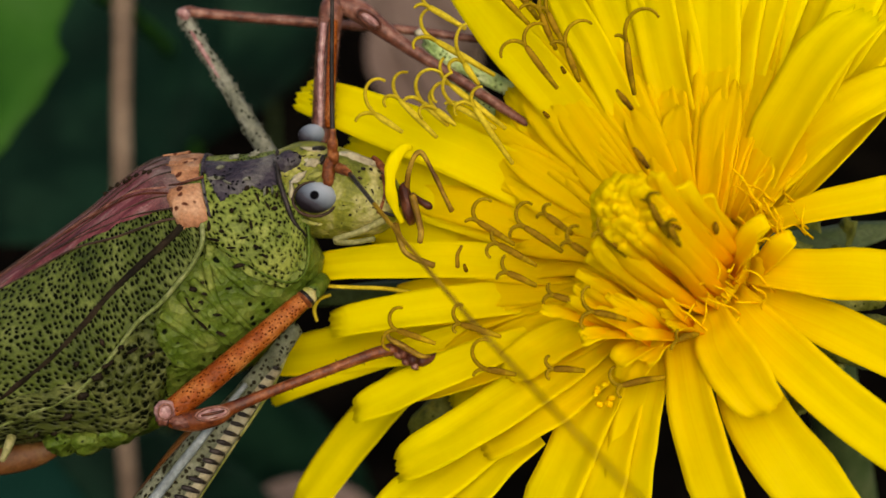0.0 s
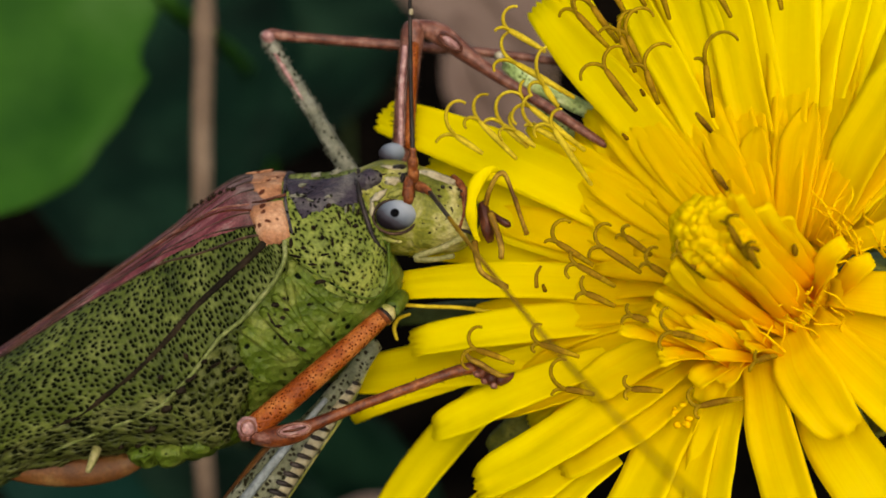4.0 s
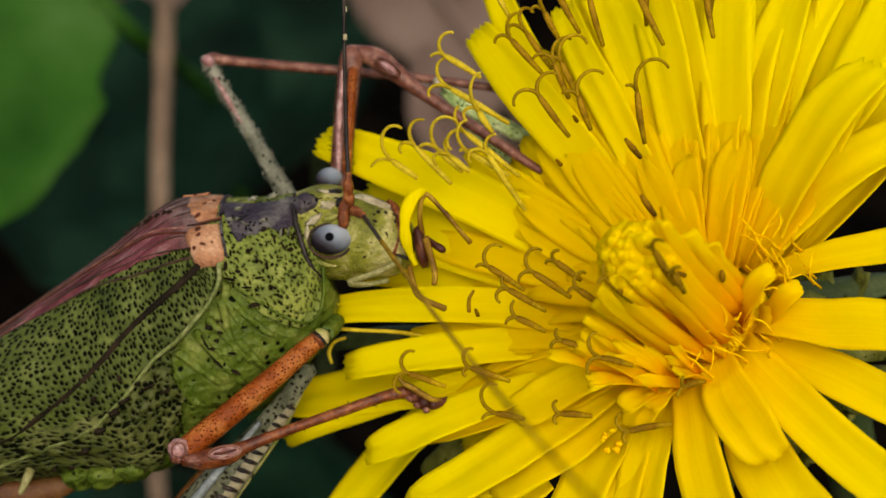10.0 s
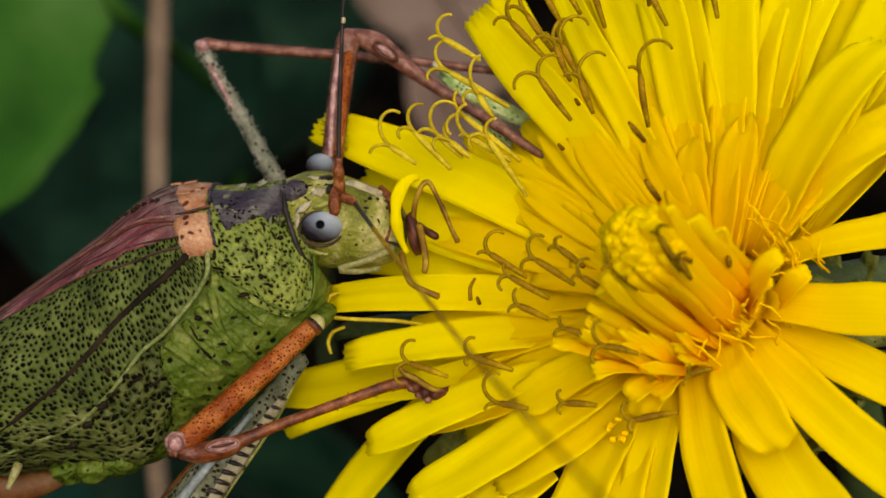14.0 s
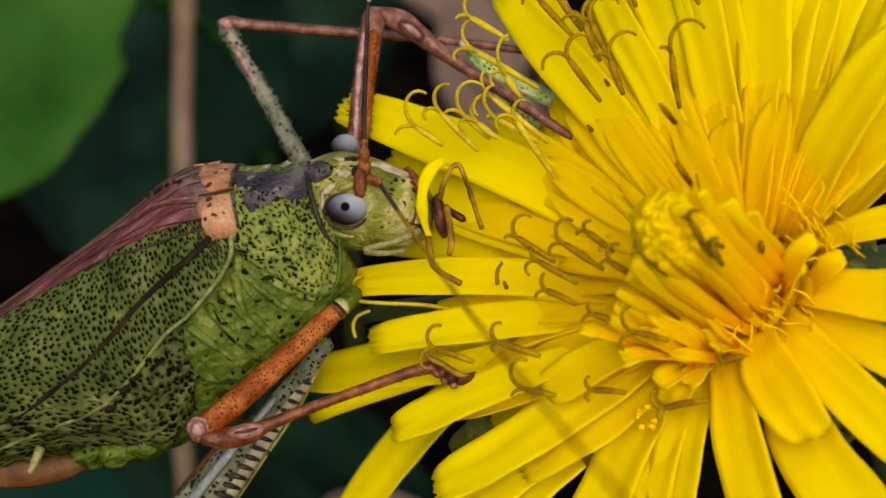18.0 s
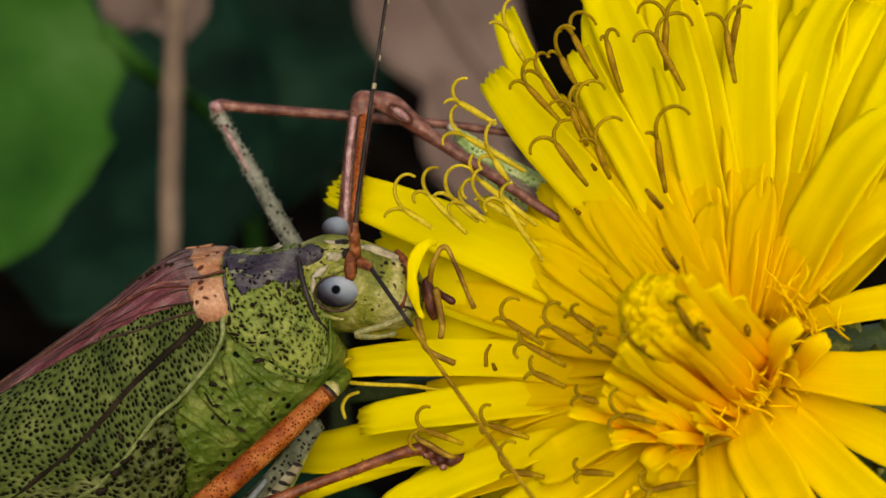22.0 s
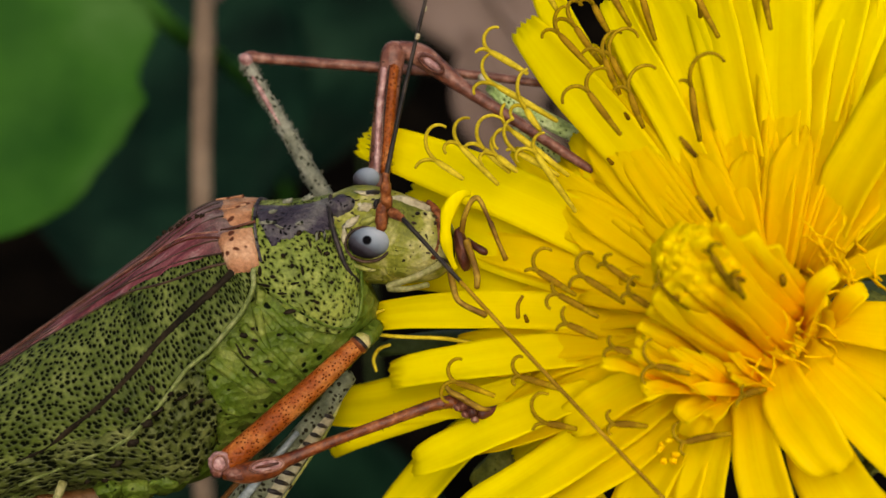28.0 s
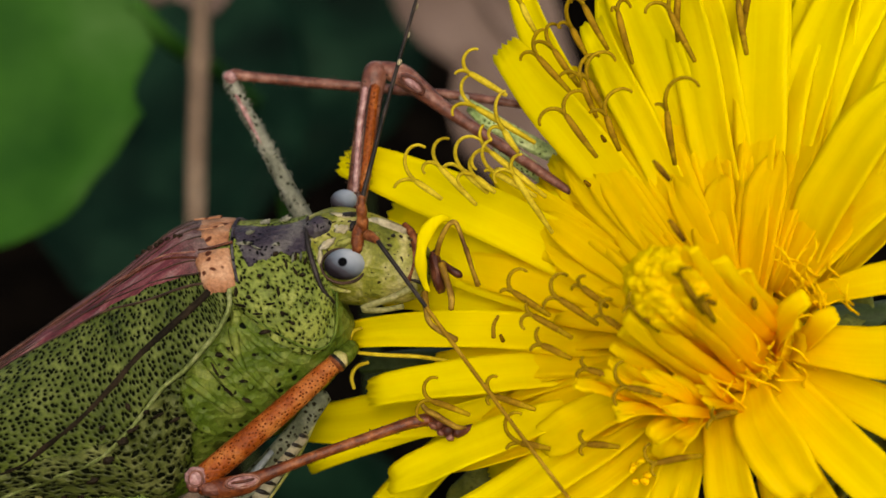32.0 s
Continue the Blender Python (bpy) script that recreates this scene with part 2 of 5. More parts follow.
def streaked(name, stops, front, rough=0.45):
    """A plate with fine streaks along it and a duller front end, on its own surface in millimetres."""
    m, nt, b = blank(name)
    plain = coords(nt, uv=True)
    long_ = noise_of(nt, coords(nt, (0.35, 3.2, 1), 0.3, 0.8, uv=True), 1.0, 4.0, 0.6)
    col = ramp(nt, long_, stops)
    sep = nt.nodes.new("ShaderNodeSeparateXYZ")
    nt.links.new(plain, sep.inputs[0])
    reach = nt.nodes.new("ShaderNodeMapRange")
    nt.links.new(sep.outputs[0], reach.inputs[0])
    for k, v in ((1, 5.4), (2, 8.6), (3, 0.8), (4, 0.0)):
        reach.inputs[k].default_value = v
    col = mix(nt, reach.outputs[0], col, ramp(nt, noise_of(nt, plain, 1.6, 4.0), [(0.35, front[0]), (0.65, front[1])]))
    fine = noise_of(nt, plain, 7.0, 3.0)
    col = mix(nt, 0.5, col, ramp(nt, fine, [(0.3, (0.22, 0.22, 0.22)), (0.7, (0.85, 0.85, 0.85))]), "OVERLAY")
    nt.links.new(col, b.inputs["Base Color"])
    b.inputs["Roughness"].default_value = rough
    b.inputs["Specular IOR Level"].default_value = 0.2
    bump(nt, b, mix(nt, 0.5, long_, fine), 0.00012, 0.8)
    return m


def petal_material(name, deep, mid, pale, through_light=0.42):
    m, nt, b = blank(name)
    uv = coords(nt, (1, 1, 1), uv=True)
    streak = noise_of(nt, coords(nt, (26, 1.6, 1), uv=True), 1.0, 3.0)
    fine = noise_of(nt, coords(nt, (90, 5, 1), uv=True), 1.0, 2.0)
    info = nt.nodes.new("ShaderNodeObjectInfo")
    sep = nt.nodes.new("ShaderNodeSeparateXYZ")
    nt.links.new(uv, sep.inputs[0])
    col = ramp(nt, sep.outputs[1], [(0.1, deep), (0.36, mid), (0.78, pale)])
    col = mix(nt, 0.24, col, ramp(nt, streak, [(0.3, (0.35, 0.35, 0.3)), (0.7, (0.75, 0.75, 0.72))]), "OVERLAY")
    col = mix(nt, 0.16, col, ramp(nt, info.outputs["Random"], [(0.0, (0.38, 0.36, 0.3)), (1.0, (0.68, 0.68, 0.6))]), "OVERLAY")
    nt.links.new(col, b.inputs["Base Color"])
    b.inputs["Roughness"].default_value = 0.55
    b.inputs["Specular IOR Level"].default_value = 0.12
    mixed = mix(nt, 0.35, streak, fine)
    bump(nt, b, mixed, 0.00003, 0.5)
    tr = nt.nodes.new("ShaderNodeBsdfTranslucent")
    nt.links.new(mix(nt, 1.0, col, (1.0, 0.92, 0.3), "MULTIPLY"), tr.inputs["Color"])
    ms = nt.nodes.new("ShaderNodeMixShader")
    ms.inputs[0].default_value = through_light
    nt.links.new(b.outputs[0], ms.inputs[1])
    nt.links.new(tr.outputs[0], ms.inputs[2])
    nt.links.new(ms.outputs[0], nt.nodes["Material Output"].inputs["Surface"])
    return m


def leaf_material(name, dark, mid, light, through=0.25, scale=120.0, rough=0.5):
    m, nt, b = blank(name)
    v = coords(nt)
    col = ramp(nt, noise_of(nt, v, scale), [(0.3, dark), (0.52, mid), (0.75, light)])
    vein = cells(nt, v, 260.0, "DISTANCE_TO_EDGE")
    b.inputs["Specular IOR Level"].default_value = 0.03
    nt.links.new(col, b.inputs["Base Color"])
    b.inputs["Roughness"].default_value = rough
    bump(nt, b, vein, 0.0004, 0.5)
    tr = nt.nodes.new("ShaderNodeBsdfTranslucent")
    nt.links.new(col, tr.inputs["Color"])
    ms = nt.nodes.new("ShaderNodeMixShader")
    ms.inputs[0].default_value = through
    nt.links.new(b.outputs[0], ms.inputs[1])
    nt.links.new(tr.outputs[0], ms.inputs[2])
    nt.links.new(ms.outputs[0], nt.nodes["Material Output"].inputs["Surface"])
    return m


M_PETAL = petal_material("petal_yellow", (0.85, 0.52, 0.0), (0.845, 0.64, 0.0), (0.835, 0.735, 0.0))
M_FLORET = petal_material("floret_yellow", (0.92, 0.48, 0.0), (0.92, 0.63, 0.0), (0.93, 0.75, 0.0), 0.52)
M_INNER = petal_material("inner_petal_gold", (0.88, 0.53, 0.0), (0.87, 0.63, 0.0), (0.86, 0.71, 0.0), 0.52)
M_STYLE = skin("style_ochre", (0.145, 0.09, 0.002), (0.235, 0.15, 0.003), (0.35, 0.232, 0.006), 900, 0.7, gloss=0.08)
M_ANTHER = skin("anther_ochre", (0.095, 0.047, 0.002), (0.18, 0.1, 0.003), (0.3, 0.175, 0.006), 900, 0.7, gloss=0.08)
M_STYLE_PALE = skin("style_yellow", (0.25, 0.185, 0.006), (0.38, 0.29, 0.012), (0.54, 0.43, 0.03), 900, 0.7, gloss=0.08)
M_SCAPE_GOLD = skin("filament_gold", (0.72, 0.38, 0.0), (0.8, 0.48, 0.0), (0.85, 0.57, 0.0), 1500, 0.7, gloss=0.06)
M_POLLEN = skin("anther_brown", (0.06, 0.03, 0.002), (0.14, 0.07, 0.003), (0.3, 0.17, 0.004), 1500, 0.7, gloss=0.08)
M_BRACT = flecked("bract_green", (0.05, 0.062, 0.008), (0.1, 0.115, 0.018), (0.18, 0.195, 0.045), (0.03, 0.04, 0.006), 2600, 0.14, 0.6)
M_STEM = skin("stem_green", (0.02, 0.036, 0.008), (0.04, 0.064, 0.02), (0.08, 0.1, 0.04), 400, 0.55)
M_LOBE = dotted("pronotum_green", (0.052, 0.072, 0.01), (0.095, 0.125, 0.018), (0.17, 0.195, 0.04), (0.004, 0.005, 0.002), 4.3, 0.25, (1, 0.8, 1), 1.0, 0.4, 0.5, 0.4, 0.00009)
M_PLEURA = flecked("flank_green", (0.036, 0.066, 0.005), (0.07, 0.108, 0.012), (0.15, 0.18, 0.036), (0.003, 0.005, 0.002), 1900, 0.19, 0.38, 0.0006, (1, 1, 1), 0.00017, 0.6)
M_WING = dotted("wing_green", (0.022, 0.034, 0.004), (0.044, 0.061, 0.009), (0.092, 0.114, 0.027), (0.003, 0.004, 0.0015), 5.0, 0.33, (1, 0.8, 1), 0.82, 0.14, 0.22, 0.45, 0.00009)
M_WING_LOW = dotted("wing_olive", (0.021, 0.029, 0.005), (0.045, 0.056, 0.012), (0.1, 0.112, 0.034), (0.003, 0.004, 0.0015), 4.3, 0.31, (0.8, 1, 1), 1.0, 0.32, 0.7, 0.45, 0.00016)
M_MAROON = streaked("wing_maroon", [(0.3, (0.02, 0.006, 0.007)), (0.45, (0.092, 0.018, 0.023)), (0.56, (0.145, 0.045, 0.049)), (0.7, (0.2, 0.145, 0.13))], ((0.05, 0.036, 0.03), (0.15, 0.12, 0.1)))
M_VEIN = skin("vein_brown", (0.015, 0.01, 0.006), (0.035, 0.02, 0.0125), (0.065, 0.035, 0.02), 900, 0.45)
M_GROOVE = skin("vein_dark", (0.006, 0.005, 0.003), (0.012, 0.009, 0.005), (0.026, 0.017, 0.01), 900, 0.5, gloss=0.04)
M_VEIN_PALE = skin("vein_pale", (0.07, 0.09, 0.02), (0.115, 0.145, 0.04), (0.2, 0.22, 0.09), 1500, 0.45)
M_PURPLE = flecked("dorsum_purple", (0.012, 0.009, 0.015), (0.034, 0.028, 0.037), (0.13, 0.125, 0.11), (0.004, 0.004, 0.005), 3600, 0.16, 0.42, 0.0009, (1, 1, 1), 0.00007, 0.9)
M_BAND = flecked("band_orange", (0.17, 0.065, 0.028), (0.31, 0.15, 0.075), (0.45, 0.28, 0.17), (0.07, 0.022, 0.012), 1500, 0.2, 0.4, 0.0006, (1, 1, 1), 0.00012, 0.7)
M_HEAD = flecked("head_green", (0.07, 0.08, 0.012), (0.17, 0.18, 0.024), (0.42, 0.38, 0.17), (0.018, 0.014, 0.008), 3000, 0.13, 0.36, 0.0014, (1, 1, 1), 0.00006, 0.9)
M_FACE = flecked("face_cream", (0.09, 0.11, 0.018), (0.22, 0.225, 0.05), (0.45, 0.4, 0.2), (0.03, 0.02, 0.008), 1800, 0.17, 0.36, 0.0008, (1, 1, 1), 0.00005, 0.8)
M_PALE = skin("palp_pale", (0.1, 0.1, 0.026), (0.18, 0.175, 0.06), (0.27, 0.25, 0.12), 1500, 0.35)
M_ORANGE = flecked("leg_orange", (0.11, 0.02, 0.003), (0.205, 0.048, 0.006), (0.36, 0.135, 0.032), (0.07, 0.013, 0.003), 7000, 0.3, 0.36, 0.00008, (1, 1, 1), 0.00004, 0.25)
M_SCAPE = skin("scape_amber", (0.045, 0.011, 0.004), (0.125, 0.034, 0.009), (0.27, 0.1, 0.033), 2600, 0.35, 0.00006)
M_BRACT_LIGHT = flecked("bract_pale_green", (0.18, 0.28, 0.08), (0.38, 0.5, 0.2), (0.58, 0.66, 0.36), (0.06, 0.1, 0.02), 4200, 0.25, 0.55)
M_ROSE = skin("leg_rose", (0.055, 0.017, 0.01), (0.135, 0.048, 0.03), (0.27, 0.14, 0.1), 1800, 0.3, gloss=0.3)
M_RUST = skin("leg_rust", (0.055, 0.012, 0.005), (0.13, 0.034, 0.009), (0.25, 0.09, 0.03), 1500, 0.32, gloss=0.3)
M_GREYLEG = flecked("leg_grey", (0.072, 0.078, 0.054), (0.144, 0.15, 0.108), (0.24, 0.24, 0.192), (0.018, 0.021, 0.012), 3300, 0.26, 0.45, 0.0003)
M_MOTTLED = flecked("femur_mottled", (0.05, 0.058, 0.03), (0.105, 0.115, 0.068), (0.2, 0.21, 0.15), (0.014, 0.012, 0.006), 3900, 0.36, 0.45, 0.0006)
M_KEEL = skin("keel_blue_grey", (0.09, 0.11, 0.11), (0.17, 0.2, 0.2), (0.27, 0.31, 0.31), 1200, 0.4)
M_BLACK = skin("horn_black", (0.008, 0.007, 0.006), (0.016, 0.013, 0.012), (0.04, 0.03, 0.025), 1200, 0.35)
M_CREAM = skin("horn_cream", (0.21, 0.18, 0.108), (0.3, 0.27, 0.168), (0.372, 0.348, 0.252), 1200, 0.4)
M_PALP = skin("palp_olive", (0.07, 0.03, 0.004), (0.16, 0.085, 0.006), (0.34, 0.22, 0.02), 1100, 0.45)
M_KNEE = skin("knee_pink", (0.14, 0.055, 0.05), (0.27, 0.14, 0.13), (0.42, 0.28, 0.26), 2600, 0.25, gloss=0.4)
M_FEELER = skin("feeler_brown", (0.12, 0.064, 0.004), (0.22, 0.125, 0.008), (0.34, 0.21, 0.015), 600, 0.6, gloss=0.05)
M_JAW = skin("jaw_dark", (0.02, 0.006, 0.004), (0.06, 0.017, 0.009), (0.13, 0.045, 0.022), 1200, 0.3)
M_EGG = skin("ovipositor_tan", (0.045, 0.016, 0.005), (0.1, 0.04, 0.011), (0.17, 0.1, 0.034), 500, 0.38)
M_LEAF = leaf_material("leaf_bright", (0.014, 0.068, 0.009), (0.032, 0.12, 0.015), (0.085, 0.19, 0.05), 0.35, 75.0)
# the deep shade behind the flower is put into these two leaf colours
M_SHADELEAF = leaf_material("leaf_teal_shade", (0.0009, 0.0045, 0.003), (0.003, 0.014, 0.008), (0.011, 0.038, 0.02), 0.1, 85.0)
M_TEAL_SHADE = leaf_material("leaf_blue_green_shade", (0.002, 0.014, 0.01), (0.004, 0.026, 0.02), (0.007, 0.04, 0.03), 0.15, 60.0)
M_DEADLEAF = leaf_material("leaf_dead", (0.11, 0.075, 0.062), (0.17, 0.125, 0.105), (0.24, 0.18, 0.15), 0.1, 60.0, 0.8)
M_STALK = skin("stalk_dry", (0.085, 0.06, 0.042), (0.14, 0.1, 0.068), (0.2, 0.15, 0.105), 160, 0.8, 0.0002, 1500.0)
# near-black: the shade under dense plants is put into the soil colour
M_SOIL_SHADE = skin("soil", (0.001, 0.0009, 0.0007), (0.0025, 0.002, 0.0015), (0.006, 0.0045, 0.003), 60, 0.95, 0.001, 700.0, gloss=0.0)


def eye_material():
    """Blue-grey facets, a dark belly, and one dark spot on the outer side."""
    m, nt, b = blank("eye_blue_grey")
    v = coords(nt)
    g = nt.nodes.new("ShaderNodeVectorMath")
    g.operation = "DOT_PRODUCT"
    nt.links.new(coords(nt, (1, 1, 1), 0.0003, 1500.0), g.inputs[0])
    g.inputs[1].default_value = (420, 640, 120)
    h = nt.nodes.new("ShaderNodeMath")
    h.operation = "ADD"
    nt.links.new(g.outputs["Value"], h.inputs[0])
    h.inputs[1].default_value = 0.3
    col = ramp(nt, h.outputs[0], [(0.12, (0.014, 0.011, 0.014)), (0.36, (0.05, 0.05, 0.062)), (0.52, (0.1, 0.122, 0.15)), (0.8, (0.19, 0.225, 0.265)), (1.0, (0.29, 0.33, 0.37))])
    d = nt.nodes.new("ShaderNodeVectorMath")
    d.operation = "DISTANCE"
    nt.links.new(v, d.inputs[0])
    d.inputs[1].default_value = (-0.00005, 0.0001, 0.00074)
    k = nt.nodes.new("ShaderNodeMath")
    k.operation = "MULTIPLY"
    nt.links.new(d.outputs["Value"], k.inputs[0])
    k.inputs[1].default_value = 1000.0
    spot = ramp(nt, k.outputs[0], [(0.17, (1, 1, 1)), (0.24, (0, 0, 0))])
    nt.links.new(mix(nt, spot, col, (0.001, 0.001, 0.002)), b.inputs["Base Color"])
    b.inputs["Roughness"].default_value = 0.42
    b.inputs["Specular IOR Level"].default_value = 0.015
    bump(nt, b, cells(nt, v, 14000), 0.00001, 0.5)
    return m


M_EYE = eye_material()

# ---- ground and background ----
def ground_sheet():
    bm = bmesh.new()
    xs = [-2000, -400, -100, -30, -10, -3, -1] + [-0.5 + 0.04 * i for i in range(26)] + [1, 3, 10, 30, 100, 400, 2000]
    rows = []
    for y in xs:
        row = []
        for x in xs:
            near = max(abs(x), abs(y)) < 0.6
            row.append(bm.verts.new((x, y, 0.008 * noise.noise(Vector((x * 14, y * 14, 0.3))) if near else 0)))
        rows.append(row)
    grid_faces(bm, rows)
    mesh = bpy.data.meshes.new("ground")
    bm.to_mesh(mesh)
    bm.free()
    mesh.materials.append(M_SOIL_SHADE)
    tagged(new("ground", mesh), "soil under the plants, their shade put into its near-black colour", "ground", kind="structure")


ground_sheet()


def to_ground(p):
    """The stage place straight below p, at ground height."""
    q = STAGE @ (Vector(p) * MM)
    q.z = 0.0
    return (STAGE.inverted() @ q) / MM


def blade(points, widths, n=18, across=8, cup=0.12, wave=0.05, thick=0.25, seed=0.0):
    """A leaf blade along sheet points (x, y, w), with half widths in sheet units, in a closed thin skin."""
    bm = bmesh.new()
    rows = spline([(*p, k) for p, k in zip(points, widths)], n)
    pts = [at(*r[:3]) for r in rows]
    top, low = [], []
    for i, r in enumerate(rows):
        t = (pts[min(i + 1, n)] - pts[max(i - 1, 0)]).normalized()
        s = t.cross(Vector((0, 0, 1))).normalized()
        nrm = s.cross(t)
        half = max(size(r[3], r[2]), 0.02)
        a, b = [], []
        for j in range(across + 1):
            u = 2 * j / across - 1
            edge = 1 + wave * noise.noise(Vector((i * 0.6 + seed, u * 2, seed)))
            q = pts[i] + s * (u * half * edge) + nrm * (half * (cup * u * u + wave * 2 * noise.noise(Vector((i * 0.35, u * 1.5, seed + 3)))) - 0.25 * thick * (abs(u) < 0.08))
            a.append(bm.verts.new(q))
            b.append(bm.verts.new(q - nrm * thick))
        top.append(a)
        low.append(b)
    grid_faces(bm, top)
    grid_faces(bm, [r[::-1] for r in low])
    for i in range(n):
        bm.faces.new((top[i][0], top[i + 1][0], low[i + 1][0], low[i][0]))
        bm.faces.new((top[i][-1], low[i][-1], low[i + 1][-1], top[i + 1][-1]))
    bm.faces.new(top[0][::-1] + low[0])
    bm.faces.new(top[-1] + low[-1][::-1])
    return bm


def plant(name, label, category, points, widths, material, vein=None, petiole=None, stem=M_STEM, seed=0.0, cup=0.12, wave=0.05, group="", radius=16):
    """A leaf > blade, midrib, petiole that runs down to the ground."""
    base = to_ground(at(*(petiole[-1] if petiole else points[0])))
    ob = thing(name, base, label, category, group)
    part("blade", blade(points, widths, seed=seed, cup=cup, wave=wave), material, ob)
    if vein:
        rows = spline([(x, y, w + 0.3, r) for (x, y, w), r in zip(points, [radius * 0.6] * (len(points) - 1) + [3])], 16)
        part("midrib", tube(bmesh.new(), [(*at(*r[:3]), size(max(r[3], 2), r[2])) for r in rows], 8), vein, ob)
    path = [at(*points[0])] + ([at(*p) for p in petiole] if petiole else []) + [base]
    part("petiole", tube(bmesh.new(), [(*r[:3], size(radius * 0.7, -60)) for r in spline([tuple(p) for p in path], 22)], 8), stem, ob)
    return ob


plant("broad_leaf", "broad bright green leaf beside the flower", "leaf",
      [(178, -50, -62), (66, 10, -61), (-20, 130, -60), (-100, 270, -59), (-190, 410, -58)], [85, 185, 200, 170, 10], M_LEAF,
      None, [(250, 25, -66), (330, 80, -84), (395, 140, -115), (430, 180, -150), (440, 300, -170)], stem=M_LEAF, seed=1.0, cup=0.2, radius=26)
# background leaves: their shade is in the near-black colour
plant("dark_leaf", "blue-green leaf behind, deep shade put into its dark colour", "leaf",
      [(300, -160, -120), (260, 60, -112), (190, 240, -104), (120, 400, -98), (80, 470, -96)], [80, 230, 250, 150, 10], M_SHADELEAF, seed=2.0, group="dark leaves behind")
plant("dark_leaf", "blue-green leaf behind, deep shade put into its dark colour", "leaf",
      [(560, -220, -150), (520, 0, -144), (480, 160, -138), (450, 300, -134)], [60, 170, 150, 10], M_SHADELEAF, seed=3.0, group="dark leaves behind")
plant("dark_leaf", "blue-green leaf low near the soil, shade put into its dark colour", "leaf",
      [(330, 1150, -100), (190, 990, -92), (60, 890, -88), (-80, 830, -86)], [60, 140, 110, 10], M_TEAL_SHADE, seed=4.0, group="dark leaves behind")
plant("dark_leaf", "blue-green leaf low near the soil, shade put into its dark colour", "leaf",
      [(720, 1120, -120), (600, 960, -112), (500, 800, -106), (430, 700, -104)], [60, 150, 120, 10], M_SHADELEAF, seed=5.0, group="dark leaves behind")
# added leaf, coloured shade-dark to black out the foot of the stalk
plant("dark_leaf", "blue-green leaf low near the soil, shade put into its dark colour", "leaf",
      [(620, 1120, -84), (460, 970, -80), (310, 880, -78), (150, 800, -77)], [60, 105, 95, 10], M_SHADELEAF, seed=9.0, group="dark leaves behind")
plant("dry_leaf", "dry pinkish-brown dead leaf behind the flower", "leaf",
      [(930, 130, -125), (830, 10, -120), (750, -120, -116), (690, -300, -112)], [40, 105, 140, 10], M_DEADLEAF, M_DEADLEAF, stem=M_STALK, seed=6.0, group="dry leaves behind")
plant("dry_leaf", "dry tan dead leaf behind the dark leaves", "leaf",
      [(310, -26, -72), (300, -80, -72), (250, -140, -70), (160, -230, -68)], [14, 70, 105, 8], M_DEADLEAF, M_DEADLEAF, [(304, 60, -67), (296, 300, -65), (298, 600, -65), (300, 900, -66)], stem=M_STALK, radius=5, seed=7.0, group="dry leaves behind")
plant("dry_leaf", "dry pinkish-brown dead leaf low down", "leaf",
      [(770, 1050, -100), (690, 975, -96), (590, 940, -94), (490, 960, -92)], [20, 60, 50, 8], M_DEADLEAF, M_DEADLEAF, stem=M_STALK, seed=8.0, group="dry leaves behind")

plant("dry_leaf", "dry pinkish-brown dead leaf behind the flower", "leaf",
      [(930, 330, -112), (850, 225, -110), (800, 140, -108), (760, 30, -106)], [26, 62, 70, 10], M_DEADLEAF, M_DEADLEAF, stem=M_STALK, seed=11.0, group="dry leaves behind")

top = at(312, -500, -60)
foot = to_ground(at(318, 900, -62))
stalk = thing("dry_stalk", foot, "dry pale brown upright plant stalk", "stalk")
part("cane", tube(bmesh.new(), [(*r[:3], r[3]) for r in spline([(*foot, 0.95), (*at(300, 900, -62), 0.8), (*at(294, 300, -61), 0.82), (*at(297, 100, -60.5), 0.8), (*top, 0.74)], 40)], 12), M_STALK, stalk)
part("joint", tube(bmesh.new(), [(*r[:3], r[3]) for r in spline([(*at(297, 80, -60.5), 0.8), (*at(298, 48, -60.5), 0.92), (*at(299, 16, -60.5), 0.79)], 8)], 12), M_STALK, stalk)

# ---- the flower ----
HUB = at(1290, 530, 1.0)
AXIS = Vector((-5.2, 3.5, 7.0)).normalized()
E1 = AXIS.cross(Vector((0, 1, 0))).normalized()
E2 = AXIS.cross(E1)


